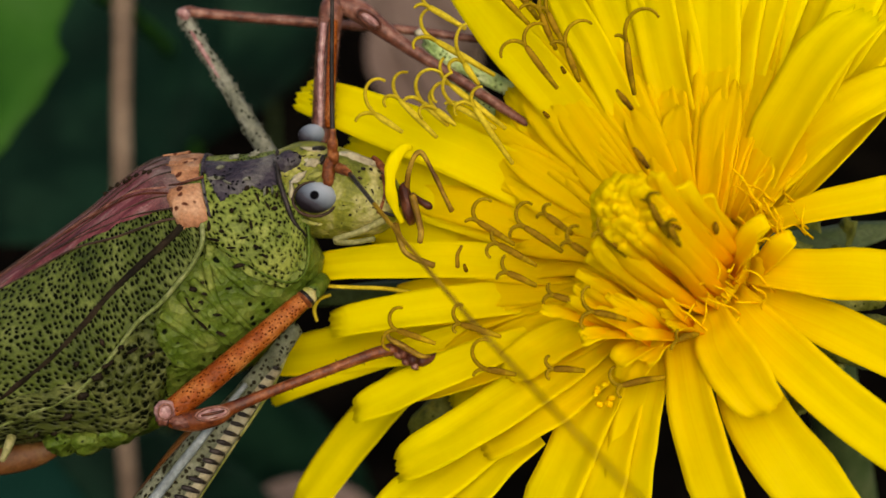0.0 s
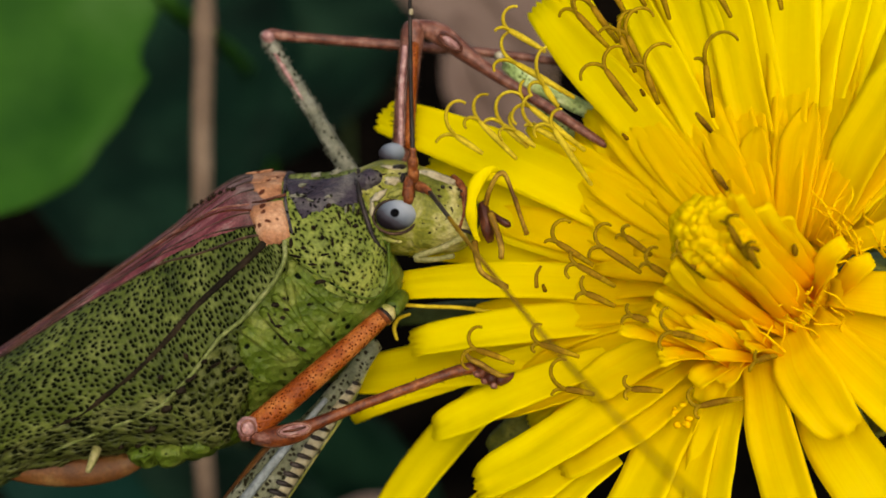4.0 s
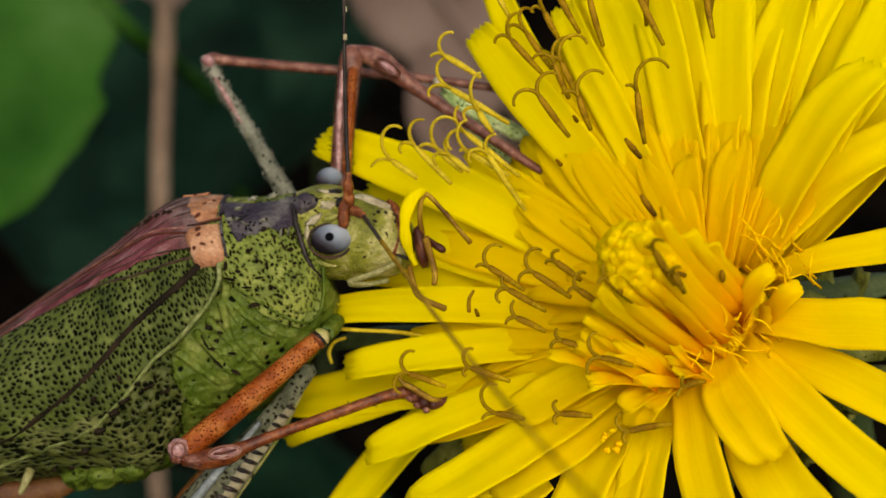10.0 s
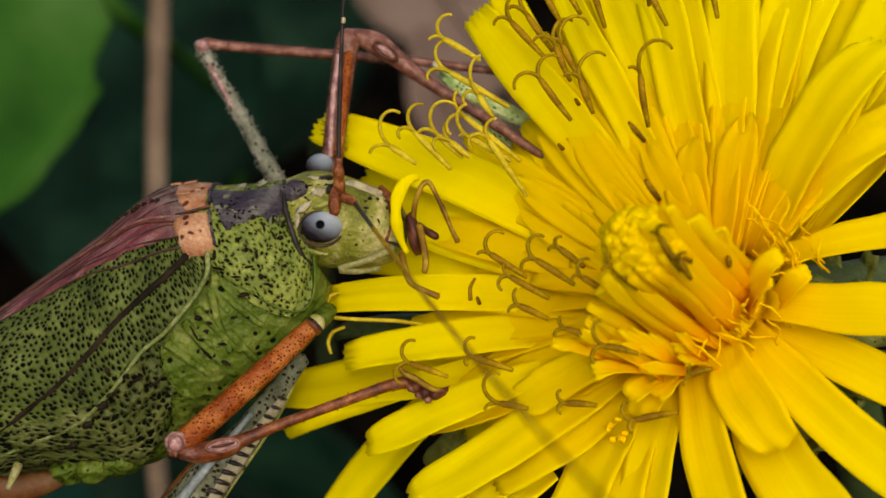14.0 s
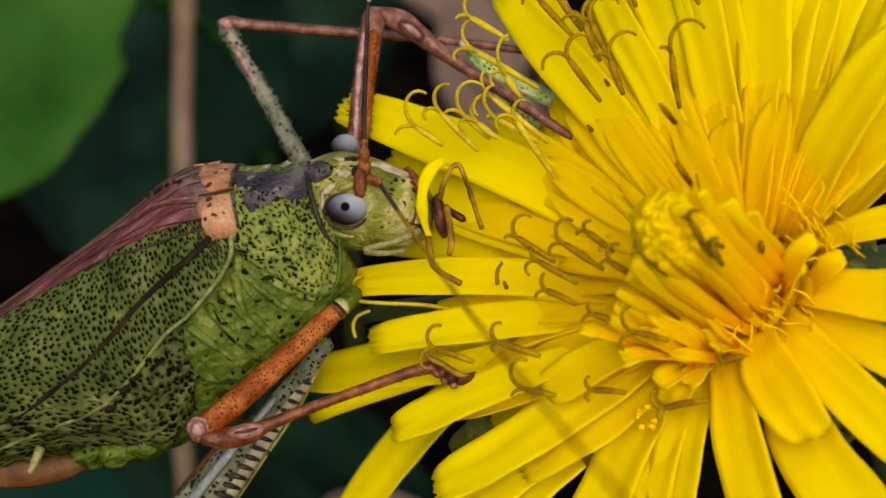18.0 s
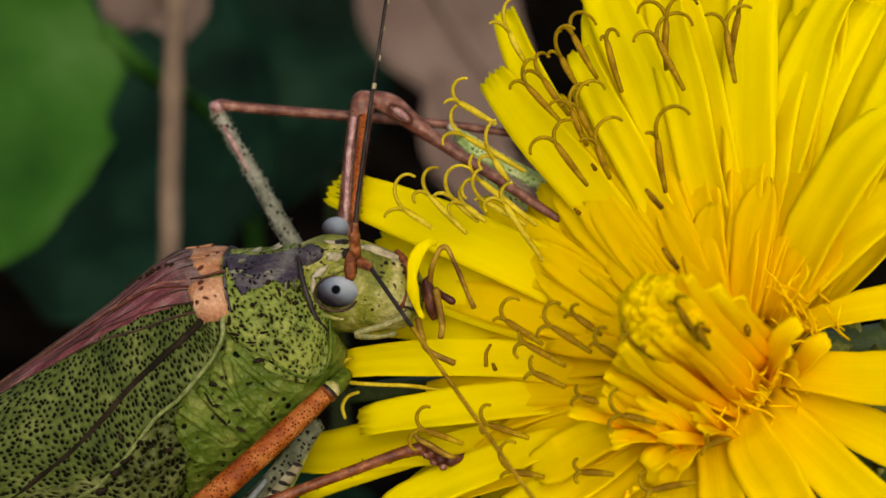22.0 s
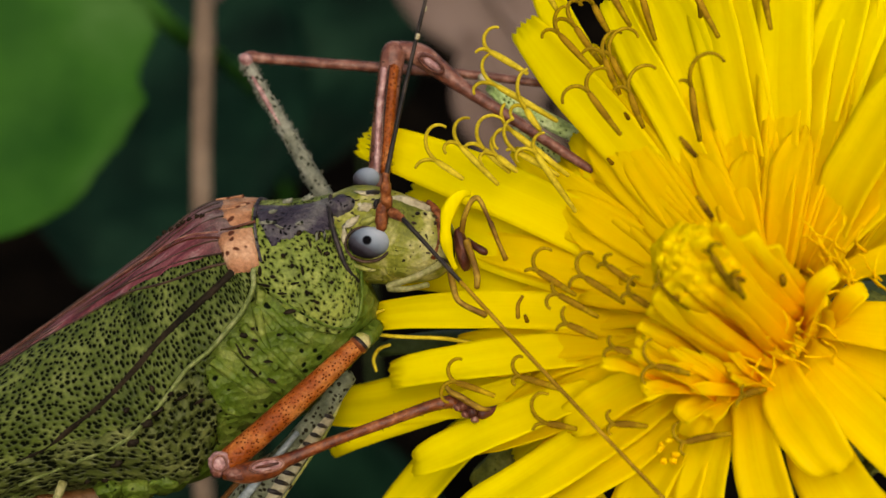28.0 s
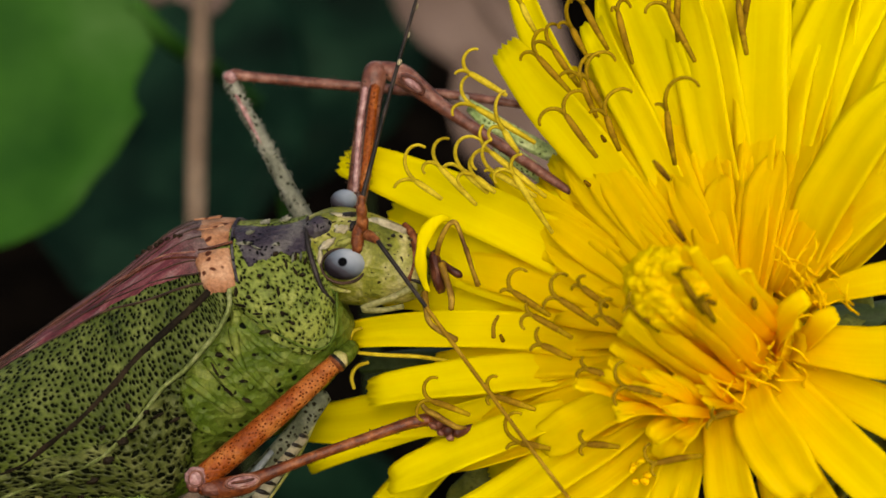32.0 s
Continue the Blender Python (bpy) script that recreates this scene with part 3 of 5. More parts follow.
def ligule(base, tip, width, rise, sag=0.0, twist=0.0, seed=0.0, cup=0.1, rows=12, cols=11, thick=0.09, narrow=0.55, tooth=1.0, own=False, taper=0.3):
    """A strap floret in mm: a grooved ribbon with five teeth at its end. Its pigment runs with the distance from the hub, or with its own length."""
    rnd = random.Random(seed)
    chord = tip - base
    c1 = base + chord * 0.3 + AXIS * rise
    c2 = base + chord * 0.72 + AXIS * (rise * 0.75 + sag)
    bm = bmesh.new()
    uv = bm.loops.layers.uv.new("UVMap")
    top, low, where = [], [], {}
    teeth = [rnd.uniform(0.2, 1.3) for _ in range(cols)]
    wob = rnd.uniform(0, 20)
    bend = rnd.uniform(-0.05, 0.05) * chord.length
    grow = rnd.uniform(0.5, 0.72)
    for i in range(rows + 1):
        u = i / rows
        f = lambda s: base * (1 - s) ** 3 + c1 * 3 * s * (1 - s) ** 2 + c2 * 3 * s * s * (1 - s) + tip * s ** 3
        p, t = f(u), (f(min(u + 0.02, 1.02)) - f(u - 0.02)).normalized()
        s = t.cross(AXIS).normalized()
        n = s.cross(t)
        a = twist * u + 0.12 * noise.noise(Vector((wob, u * 2, 0)))
        s, n = s * math.cos(a) + n * math.sin(a), n * math.cos(a) - s * math.sin(a)
        half = width / 2 * (narrow + (1 - narrow) * math.sin(min(u / grow, 1) * math.pi / 2)) * (1 - taper * (max(u - 0.6, 0) / 0.4) ** 2) * (1 + 0.07 * noise.noise(Vector((wob, u * 4, 7))))
        ra, rb = [], []
        for j in range(cols):
            v = 2 * j / (cols - 1) - 1
            groove = 0.05 * math.cos(v * math.pi * 2.5) * width * 0.5
            q = p + s * (half * v + bend * math.sin(u * math.pi) + 0.06 * width * noise.noise(Vector((wob, u * 3.5, v * 0.8)))) + n * (cup * half * v * v * (1.6 - u) + groove * 0.5 * (1 - 0.5 * u) + 0.26 * u * noise.noise(Vector((wob + u * 3, v * 1.3, 2))) + 0.1 * width * noise.noise(Vector((wob, u * 5, v * 0.5))))
            if i == rows:
                q += t * ((0.2 if j % 2 else -0.11) * tooth * teeth[j] * width / 2.4 - 0.24 * v * v * width / 2.4)
            x = bm.verts.new(q)
            y = bm.verts.new(q - n * (thick * (0.35 if abs(v) == 1 else 1)))
            where[x] = where[y] = (j / (cols - 1), u if own else (q - HUB).length / 17.0)
            ra.append(x)
            rb.append(y)
        top.append(ra)
        low.append(rb)
    grid_faces(bm, top)
    grid_faces(bm, [r[::-1] for r in low])
    for i in range(rows):
        bm.faces.new((top[i][0], top[i + 1][0], low[i + 1][0], low[i][0]))
        bm.faces.new((top[i][-1], low[i][-1], low[i + 1][-1], top[i + 1][-1]))
    for j in range(cols - 1):
        bm.faces.new((top[-1][j], top[-1][j + 1], low[-1][j + 1], low[-1][j]))
        bm.faces.new((top[0][j + 1], top[0][j], low[0][j], low[0][j + 1]))
    off = rnd.uniform(0, 5)
    for face in bm.faces:
        for loop in face.loops:
            x, y = where[loop.vert]
            loop[uv].uv = (x + off, y)
    return bm


def flat_way(d):
    """d without its share along the flower's axis, as a unit vector."""
    d = d - AXIS * d.dot(AXIS)
    return d.normalized()


stem_top = HUB - AXIS * 9
flower = thing("yellow_flower", to_ground(stem_top - AXIS * 25), "bright yellow dandelion-like flower head, fully open, on a green stalk", "flower")

# outer strap florets: end (x, y, w), width, rise, twist
OUTER_LEFT = [
    (576, 206, -6.1, 92, 1.6, 0.1), (650, 318, -6.4, 130, 1.2, 0.0), (604, 412, -6.5, 124, 1.0, 0.0), (944, 262, -3.6, 76, 1.0, 0.1), (966, 304, -3.2, 84, 1.0, -0.1), (586, 514, -3.8, 66, 1.6, 0.15), (626, 614, -3.5, 74, 2.0, -0.1),
    (508, 676, -6.5, 104, 1.0, -0.15), (522, 748, -5.2, 36, 1.2, 0.9)]
OUTER_LOW = [(1045, 1010, -2.5, 104, 1.8, 0.0)]
OUTER_RIGHT = [(1583, 62, 4.2, 124, 1.8, 0.1), (1690, -40, 0.0, 112, 1.2, 0.1)]
OUTER_TOP = [
    (1600, -150, -1.0, 112, 1.4, 0.0), (1500, -190, 1.0, 116, 1.8, 0.1), (1410, -210, -2.0, 112, 1.4, 0.0), (1320, -215, 0.0, 116, 1.8, -0.1),
    (1235, -205, -2.5, 112, 1.4, 0.0), (1150, -185, -1.0, 110, 1.8, 0.1), (1042, -140, -3.0, 100, 1.6, 0.0), (876, -102, -4.0, 84, 1.4, 0.1),
    (856, 6, -3.2, 94, 1.8, 0.0), (1010, -40, -1.6, 84, 2.0, 0.1), (1002, 262, -3.4, 92, 1.0, 0.0), (1020, 226, -3.2, 92, 1.2, 0.1), (992, 182, -3.4, 84, 1.2, 0.0), (838, 748, -2.8, 80, 1.4, 0.0)]
count = 0
for x, y, w, width, rise, twist in OUTER_LEFT + OUTER_LOW + OUTER_RIGHT + [(a, b, c - 1.8, d * 0.84, e, f) for a, b, c, d, e, f in OUTER_TOP]:
    tip = at(x, y, w)
    base = HUB + flat_way(tip - HUB) * 2.3 - AXIS * 0.6
    count += 1
    full = x > 1250 and y > 100
    part("ligule", ligule(base, tip, size(width, w), rise, 0.3, twist, count, narrow=0.72 if full else 0.55, tooth=0.35 if w == 2.6 else 1.0), M_PETAL, flower, pivot=base)

def leaning(x, y, lift):
    """A sheet place on the tilted face of the flower, raised by lift mm."""
    return at(x, y, 1.0 + 0.0125 * (0.738 * (x - 1290) + 0.497 * (y - 530)) + lift)


# florets of the near side: foot (x, y), end (x, y), width, lift, rise
NEAR_RIGHT = [(1366, 420, 1650, 172, 112, 0.9, 0.9),
    (1395, 436, 1740, 372, 68, 0.4, 0.9), (1370, 520, 1750, 548, 100, 1.0, 0.8), (1365, 556, 1730, 726, 86, 0.1, 0.7), (1340, 566, 1722, 905, 100, 0.7, 0.9),
    (1296, 592, 1398, 776, 112, 1.9, 0.8), (1322, 664, 1562, 1012, 132, -0.3, 0.7)]
NEAR_LOW = [
    (1244, 618, 1345, 1010, 104, 1.2, 0.8), (1236, 690, 1320, 1010, 50, -0.4, 0.4), (1196, 668, 1142, 1010, 98, 0.5, 0.6), (1212, 628, 1140, 724, 62, 2.3, 0.4),
    (1135, 690, 985, 1020, 118, -0.1, 0.5), (1160, 700, 1078, 1015, 100, 0.2, 0.5), (1120, 640, 738, 872, 98, 0.9, 0.8), (1130, 680, 890, 838, 84, 0.5, 0.5),
    (1040, 620, 664, 772, 74, 1.0, 0.8), (960, 800, 690, 985, 96, -0.8, 0.5), (990, 810, 800, 1005, 100, -0.9, 0.5), (1090, 610, 930, 700, 84, 1.8, 0.5)]
for k, (x, y, X, Y, wd, lift, rise) in enumerate(NEAR_RIGHT + NEAR_LOW):
    base, tip = leaning(x, y, lift * 0.6 + 0.6), leaning(X, Y, lift)
    part("ligule", ligule(base, tip, size(wd, tip.z), rise, 0.2, (0.08, -0.1, 0.05, -0.04)[k % 4], 300 + k, narrow=0.6, tooth=0.4 if Y < 800 and x > 1200 else 1.0, rows=14), M_PETAL, flower, pivot=base)

bent = at(905, 610, -4.4)
part("ligule", ligule(bent, at(574, 945, -7.4), size(86, -7), 0.6, 0.3, 0.2, 41, narrow=0.7), M_PETAL, flower, "long floret bent downwards", pivot=bent)


# an under ring that fills the upper side
for k in range(20):
    rnd = random.Random(700 + k)
    a = radians(-109 + 62 * k / 19 + rnd.uniform(-1.5, 1.5))
    r = rnd.uniform(790, 900)
    w = -4.5 + 3.5 * k / 19
    tip = at(1290 + r * math.cos(a), 530 + r * math.sin(a), w)
    base = HUB + flat_way(tip - HUB) * 2.0 - AXIS * 1.0
    part("ligule", ligule(base, tip, rnd.uniform(2.2, 2.8), rnd.uniform(1.0, 1.6), 0.2, rnd.uniform(-0.2, 0.2), 700 + k, narrow=0.6), M_PETAL, flower, pivot=base)

# a middle ring, laid over the outer one, by its angle on the sheet
for k in range(26):
    rnd = random.Random(500 + k)
    deg = -175 + 160 * ((k * 0.618034) % 1.0)
    if deg < -108 or deg > -46:
        continue
    a = radians(deg)
    r = rnd.uniform(420, 640) if deg > -55 else rnd.uniform(640, 780)
    if -105 < deg < -25 and k % 2:
        continue
    tip = leaning(1290 + r * math.cos(a), 530 + r * math.sin(a), rnd.uniform(0.0, 0.5))
    base = HUB + flat_way(tip - HUB) * rnd.uniform(1.2, 2.0)
    high = rnd.uniform(1.0, 1.5)
    part("ligule", ligule(base, tip, rnd.uniform(2.2, 3.0), high, 0.2, rnd.uniform(-0.2, 0.2), 500 + k, narrow=0.75, tooth=0.5), M_PETAL, flower, pivot=base)
# inner rings of shorter florets round the closed ones: angle on the sheet, how many, reach, lift
for ring, (a0, a1, n, near, far, lift, wide) in enumerate([
        (146, 192, 14, 390, 560, 0.2, 62), (192, 292, 21, 420, 600, 0.2, 80), (140, 200, 14, 300, 430, 0.7, 54), (200, 284, 16, 320, 470, 0.8, 76),
        (148, 205, 12, 230, 340, 1.2, 46), (205, 282, 10, 250, 360, 1.2, 68), (284, 312, 4, 360, 480, 0.8, 80)]):
    for k in range(n):
        rnd = random.Random(2000 + 60 * ring + k)
        a = radians(a0 + (a1 - a0) * (k + rnd.uniform(0.2, 0.8)) / n)
        r = rnd.uniform(near, far)
        foot = 70 if ring < 6 else 110
        base = leaning(1285 + foot * math.cos(a), 525 + foot * math.sin(a), 1.0 + 0.35 * lift)
        tip = leaning(1285 + r * math.cos(a), 525 + r * math.sin(a), lift + rnd.uniform(-0.3, 0.4))
        part("ligule", ligule(base, tip, size(wide * rnd.uniform(0.8, 1.15)), rnd.uniform(0.55, 0.8), 0.2, rnd.uniform(-0.14, 0.14), 2000 + 60 * ring + k, rows=10, cols=9, narrow=0.5, tooth=0.6, taper=rnd.uniform(0.45, 0.75)), M_INNER, flower, pivot=base)


def bud_rod(base, tip, r, seed, lean):
    """A closed floret: a rod that swells to a blunt, notched end."""
    rnd = random.Random(seed)
    bm = bmesh.new()
    mid = (base + tip) / 2 + lean
    pts = [(*(base * (1 - u) ** 2 + mid * 2 * u * (1 - u) + tip * u * u), r * (0.55 + 0.45 * min(u * 1.6, 1)) * (1.06 if 0.7 < u < 0.9 else 0.92 if u >= 0.9 else 1)) for u in [i / 7 for i in range(8)]]
    tube(bm, pts, 8, 1.0, E2)
    uv = bm.loops.layers.uv.new("UVMap")
    for f in bm.faces:
        for loop in f.loops:
            loop[uv].uv = (loop.vert.co.dot(E1) * 0.6 + rnd.random() * 0.02, min(max((loop.vert.co - base).dot(AXIS) / 9.0, 0), 1) ** 3)
    return bm


for k in range(128):
    rnd = random.Random(900 + k)
    a, q = k * 2.39996, math.sqrt((k + 0.5) / 128)
    way = E1 * math.cos(a) + E2 * math.sin(a)
    base = HUB + way * (q * 1.0)
    tip = HUB + way * (q * 1.5) + E1 * rnd.uniform(-0.15, 0.15) + E2 * rnd.uniform(-0.15, 0.15) + AXIS * (9.3 - 1.7 * q * q + rnd.uniform(-0.22, 0.16))
    part("closed_floret", bud_rod(base, tip, rnd.uniform(0.2, 0.31), k, E1 * rnd.uniform(-0.2, 0.2)), M_FLORET, flower, pivot=base)
# half-open florets that stand against the closed ones: foot (x, y, w), end (x, y, w), width
STANDING = [
    (1325, 515, 4.2, 1190, 352, 8.4, 48), (1318, 545, 4.2, 1160, 374, 8.8, 54), (1312, 566, 4.0, 1176, 412, 8.4, 48), (1300, 578, 3.6, 1128, 430, 8.4, 48),
    (1276, 590, 3.4, 1106, 450, 7.8, 40), (1250, 602, 3.2, 1088, 466, 7.2, 42), (1222, 606, 3.0, 1074, 494, 5.8, 30), (1196, 608, 2.8, 1056, 520, 4.8, 28)]
STANDING += [(1172, 616, 2.6, 1050, 546, 4.0, 26), (1150, 620, 2.6, 1034, 580, 3.6, 28), (1336, 500, 4.0, 1236, 372, 7.6, 50), (1346, 490, 3.6, 1280, 390, 6.6, 46)]
for k, (x, y, w, X, Y, W, wd) in enumerate(STANDING):
    base, tip = at(x, y, w), at(X, Y, W)
    part("opening_floret", ligule(base, tip, size(wd, W), 0.45, 0.35, (0.2, -0.25, 0.1, -0.15)[k % 4], 1400 + k, cup=-0.5, rows=12, cols=9, narrow=0.7, thick=0.2, tooth=0.15, own=True), M_FLORET, flower, pivot=base)
for k, (x, y, w, X, Y, W, wd) in enumerate([
        (1335, 535, 3, 1398, 432, 5.6, 46), (1345, 545, 2, 1380, 476, 5.2, 40), (1215, 650, 2, 1130, 690, 4, 60), (1260, 640, 2, 1180, 690, 4, 56), (1290, 640, 3, 1225, 625, 5, 40), (1380, 545, 2, 1448, 462, 4.2, 44)]):
    base, tip = at(x, y, w), at(X, Y, W)
    part("opening_floret", ligule(base, tip, size(wd, W), 0.8, 0.3, -0.2, 1500 + k, cup=0.3, rows=9, cols=7, narrow=0.6, tooth=0.4, own=True), M_FLORET, flower, pivot=base)
for k in range(44):
    rnd = random.Random(1700 + k)
    a = rnd.uniform(-1.9, 1.6)
    x, y = 1300 + rnd.uniform(-70, 110), 560 + rnd.uniform(-40, 70)
    if k % 2:
        x, y = 1415 + rnd.uniform(-50, 60), 425 + rnd.uniform(-50, 40)
    p = at(x, y, 3.6 + rnd.uniform(-0.3, 0.5))
    q = p + AXIS * rnd.uniform(0.6, 1.3) + Vector((rnd.uniform(-0.9, 0.9), rnd.uniform(-0.4, 0.9), 0))
    part("filament", tube(bmesh.new(), [(*r[:3], r[3]) for r in spline([(*(p - AXIS * 1.2), 0.06), (*p, 0.05), (*(p.lerp(q, 0.6) + Vector((rnd.uniform(-0.2, 0.2), rnd.uniform(-0.2, 0.2), 0.1))), 0.045), (*q, 0.025)], 8)], 6), M_SCAPE_GOLD, flower, pivot=p)


# small crumpled florets below the closed ones
for k in range(16):
    rnd = random.Random(1900 + k)
    u = k / 15
    x, y = 1120 + 210 * u + rnd.uniform(-25, 25), 640 - 30 * u + rnd.uniform(-30, 25)
    base = at(x, y, 3.0 + rnd.uniform(0, 0.8))
    tip = at(x - rnd.uniform(50, 120), y - rnd.uniform(-15, 75), 3.4 + rnd.uniform(0, 1.0))
    part("small_floret", ligule(base, tip, rnd.uniform(0.4, 0.75), rnd.uniform(0.3, 0.7), 0.3, rnd.uniform(-0.9, 0.9), 1900 + k, cup=rnd.uniform(-0.5, 0.6), rows=7, cols=5, narrow=0.6, thick=0.1, tooth=0.6, own=True), M_FLORET, flower, pivot=base)


def style(fork, back, curl, seed):
    """A style in mm: an anther tube from back to fork, and two arms that roll outwards."""
    rnd = random.Random(seed)
    bm = bmesh.new()
    way = (fork - back).normalized()
    side = way.cross(Vector((0, 0, 1))).normalized()
    side = Matrix.Rotation(rnd.uniform(-0.9, 0.9), 3, way) @ side
    tube(bm, [(*r[:3], r[3]) for r in spline([(*back, 0.1), (*(back.lerp(fork, 0.5) + AXIS * 0.1), 0.155), (*back.lerp(fork, 0.9), 0.14), (*fork, 0.08)], 9)], 7)
    for f in bm.faces:
        f.material_index = 1 if (f.calc_center_median() - back).dot(way) > 0.35 * (fork - back).length else 0
    for sgn in (1, -1):
        r = curl * (rnd.uniform(0.45, 0.85) if sgn > 0 else rnd.uniform(0.15, 0.7))
        turn = rnd.uniform(1.6, 3.5)
        lift = rnd.uniform(-0.25, 0.35)
        p, a, rows = fork.copy(), rnd.uniform(0.0, 0.35), []
        for i in range(17):
            u = i / 16
            rows.append((*p, 0.098 - 0.035 * u))
            p = p + (way * math.cos(a) + side * (sgn * math.sin(a)) + AXIS * lift * (1 - u)) * (r * (1.35 - 0.8 * u) * turn / 16)
            a += turn / 16
        tube(bm, rows, 6)
    return bm


# forks of the styles: x, y, w, size of the rolled arms
STYLES_A = [
    (748, 214, -1.5, 0.8), (790, 220, -1.2, 0.8), (812, 232, -1.0, 0.7), (842, 222, -1.0, 0.8), (880, 228, -0.6, 0.8), (706, 240, -1.8, 0.7),
    (812, 110, -0.5, 0.8), (800, 50, -1.0, 0.8), (862, 150, 0.0, 0.9), (838, 188, -0.9, 0.8), (970, 120, 1.5, 0.9), (1010, 60, 1.0, 0.9), (1042, 122, 2.0, 0.9),
    (1148, 112, 3.0, 1.1), (980, -30, 0.5, 0.9), (1060, -60, 1.0, 0.9), (1270, -80, 2.0, 1.0), (1150, -60, 1.0, 0.9), (920, 20, 0.0, 0.9), (998, 62, 1.0, 0.8), (948, 8, 0.2, 0.8),
    (1165, -95, 0.8, 1.0), (1292, -108, 1.6, 1.0), (1000, -70, 0.4, 0.9), (890, -72, -0.6, 0.8)]
STYLES_B = [
    (880, 430, 1.0, 0.8), (915, 470, 1.5, 0.8), (960, 440, 2.5, 0.9), (1000, 420, 3.0, 0.8), (1040, 470, 4.5, 0.8), (1090, 450, 6.5, 0.9),
    (1175, 400, 7.6, 1.2), (1210, 440, 7.0, 0.7), (740, 620, -1.0, 0.9), (850, 610, 0.5, 0.7), (1080, 590, 4.0, 0.8),
    (895, 690, 0.8, 0.9), (1010, 690, 2.0, 0.7), (1130, 720, 3.0, 0.9), (1230, 640, 4.0, 0.8), (930, 520, 2.0, 0.8), (1010, 560, 3.0, 0.7)]
for k, (x, y, w, curl) in enumerate(STYLES_A + STYLES_B):
    fork = at(x, y, w)
    rnd = random.Random(3000 + k)
    pale = x < 900 and y < 300
    back = fork + (HUB + AXIS * 2.5 - fork).normalized() * (rnd.uniform(0.8, 1.5) if pale else rnd.uniform(1.0, 2.6)) - AXIS * 0.5 + (E1 * rnd.uniform(-0.7, 0.7) if not pale else Vector())
    if k >= len(STYLES_A):
        fork = fork + Vector((0, 0, 1.1))
        back = fork + ((HUB + AXIS * 2.5 - fork).normalized() + Vector((0.45, -0.75, -0.1))).normalized() * rnd.uniform(1.2, 2.1)
    elif pale:
        back = fork + ((back - fork).normalized() + Vector((rnd.uniform(-0.1, 0.5), rnd.uniform(-0.7, 0.2), 0))).normalized() * rnd.uniform(1.0, 3.2)
    part("style", style(fork, back, curl * (1.45 if pale else 1.15 if k < len(STYLES_A) else 0.8), k), [M_STYLE_PALE, M_STYLE_PALE] if pale else [M_STYLE, M_ANTHER], flower, pivot=fork)

# long hooked styles beyond the lower florets, and crumbs of pollen
for pts in ([(615, 499, -3.0, 3), (600, 506, -2.9, 3.4), (594, 524, -2.8, 3.4), (604, 541, -2.8, 3.4), (650, 546, -2.8, 3.4), (720, 549, -2.6, 3.6), (790, 560, -2.2, 4)],
            [(626, 560, -3.6, 3), (606, 568, -3.5, 3.4), (597, 586, -3.4, 3.4), (602, 606, -3.4, 2.6)], [(856, 474, 0.2, 2.6), (848, 490, 0.4, 3.4), (848, 512, 0.5, 4)]):
    part("style", limb(pts, 22, 8), M_STYLE_PALE if pts[0][0] < 640 else M_ANTHER, flower)
for k in range(9):
    rnd = random.Random(5200 + k)
    p = leaning(1106 + rnd.uniform(-16, 16), 742 + rnd.uniform(-20, 20), 1.5 + rnd.uniform(0, 0.2))
    part("pollen_clump", ball(p, (rnd.uniform(0.12, 0.2), rnd.uniform(0.12, 0.18), 0.14), None, 0.3, 10, 8), M_SCAPE_GOLD, flower)

# dark ripe anther tubes between the florets
for x, y, w, dx, dy in [(1128, 198, 5.2, 28, 34), (1157, 300, 6.4, 26, 36), (1004, 238, -0.4, 8, 8), (1034, 158, 1.4, 6, 9), (1225, 438, 7.6, 12, 6), (1303, 435, 6.0, 2, 18), (860, 508, 0.2, 4, 10)]:
    a, b = at(x, y, w), at(x + dx, y + dy, w - 0.4)
    part("anther_tube", tube(bmesh.new(), [(*r[:3], r[3]) for r in spline([(*a, 0.07), (*a.lerp(b, 0.4), 0.14 if dy > 16 else 0.09), (*b, 0.1)], 6)], 7), M_POLLEN, flower, pivot=a)

# the green cup under the head, its bracts and the stalk
cup_rows = [(*(HUB - AXIS * 0.6), 2.0), (*(HUB - AXIS * 2.0), 3.2), (*(HUB - AXIS * 4), 3.6), (*(HUB - AXIS * 7), 3.0), (*(HUB - AXIS * 9), 1.6)]
part("receptacle", tube(bmesh.new(), spline(cup_rows, 12), 20), M_BRACT, flower)
for k in range(26):
    rnd = random.Random(4000 + k)
    a = k * 2 * math.pi / 26
    way = E1 * math.cos(a) + E2 * math.sin(a)
    base = HUB + way * 3.2 - AXIS * (6.0 if k % 2 else 4.4)
    out = rnd.uniform(4.5, 6.5)
    tip = HUB + way * out - AXIS * rnd.uniform(5.0, 7.0)
    part("bract", ligule(base, tip, rnd.uniform(1.1, 1.6), -0.5, -0.6, rnd.uniform(-0.3, 0.3), 4000 + k, cup=-0.3, rows=8, cols=5, thick=0.25, narrow=0.9), M_BRACT, flower, pivot=base)
part("bract", ligule(at(968, 205, -4.9), at(792, 108, -5.8), 0.82, 0.6, 0.4, 0.2, 77, cup=-0.4, rows=9, cols=7, thick=0.3, narrow=0.8, tooth=0.2), M_BRACT_LIGHT, flower, "green bristly bract that stands out behind the florets")
part("pollen_clump", ball(at(789, 99, -5.2), (0.26, 0.24, 0.22), None, 0.4, 10, 8), M_CREAM, flower, "whitish clump on the bract")
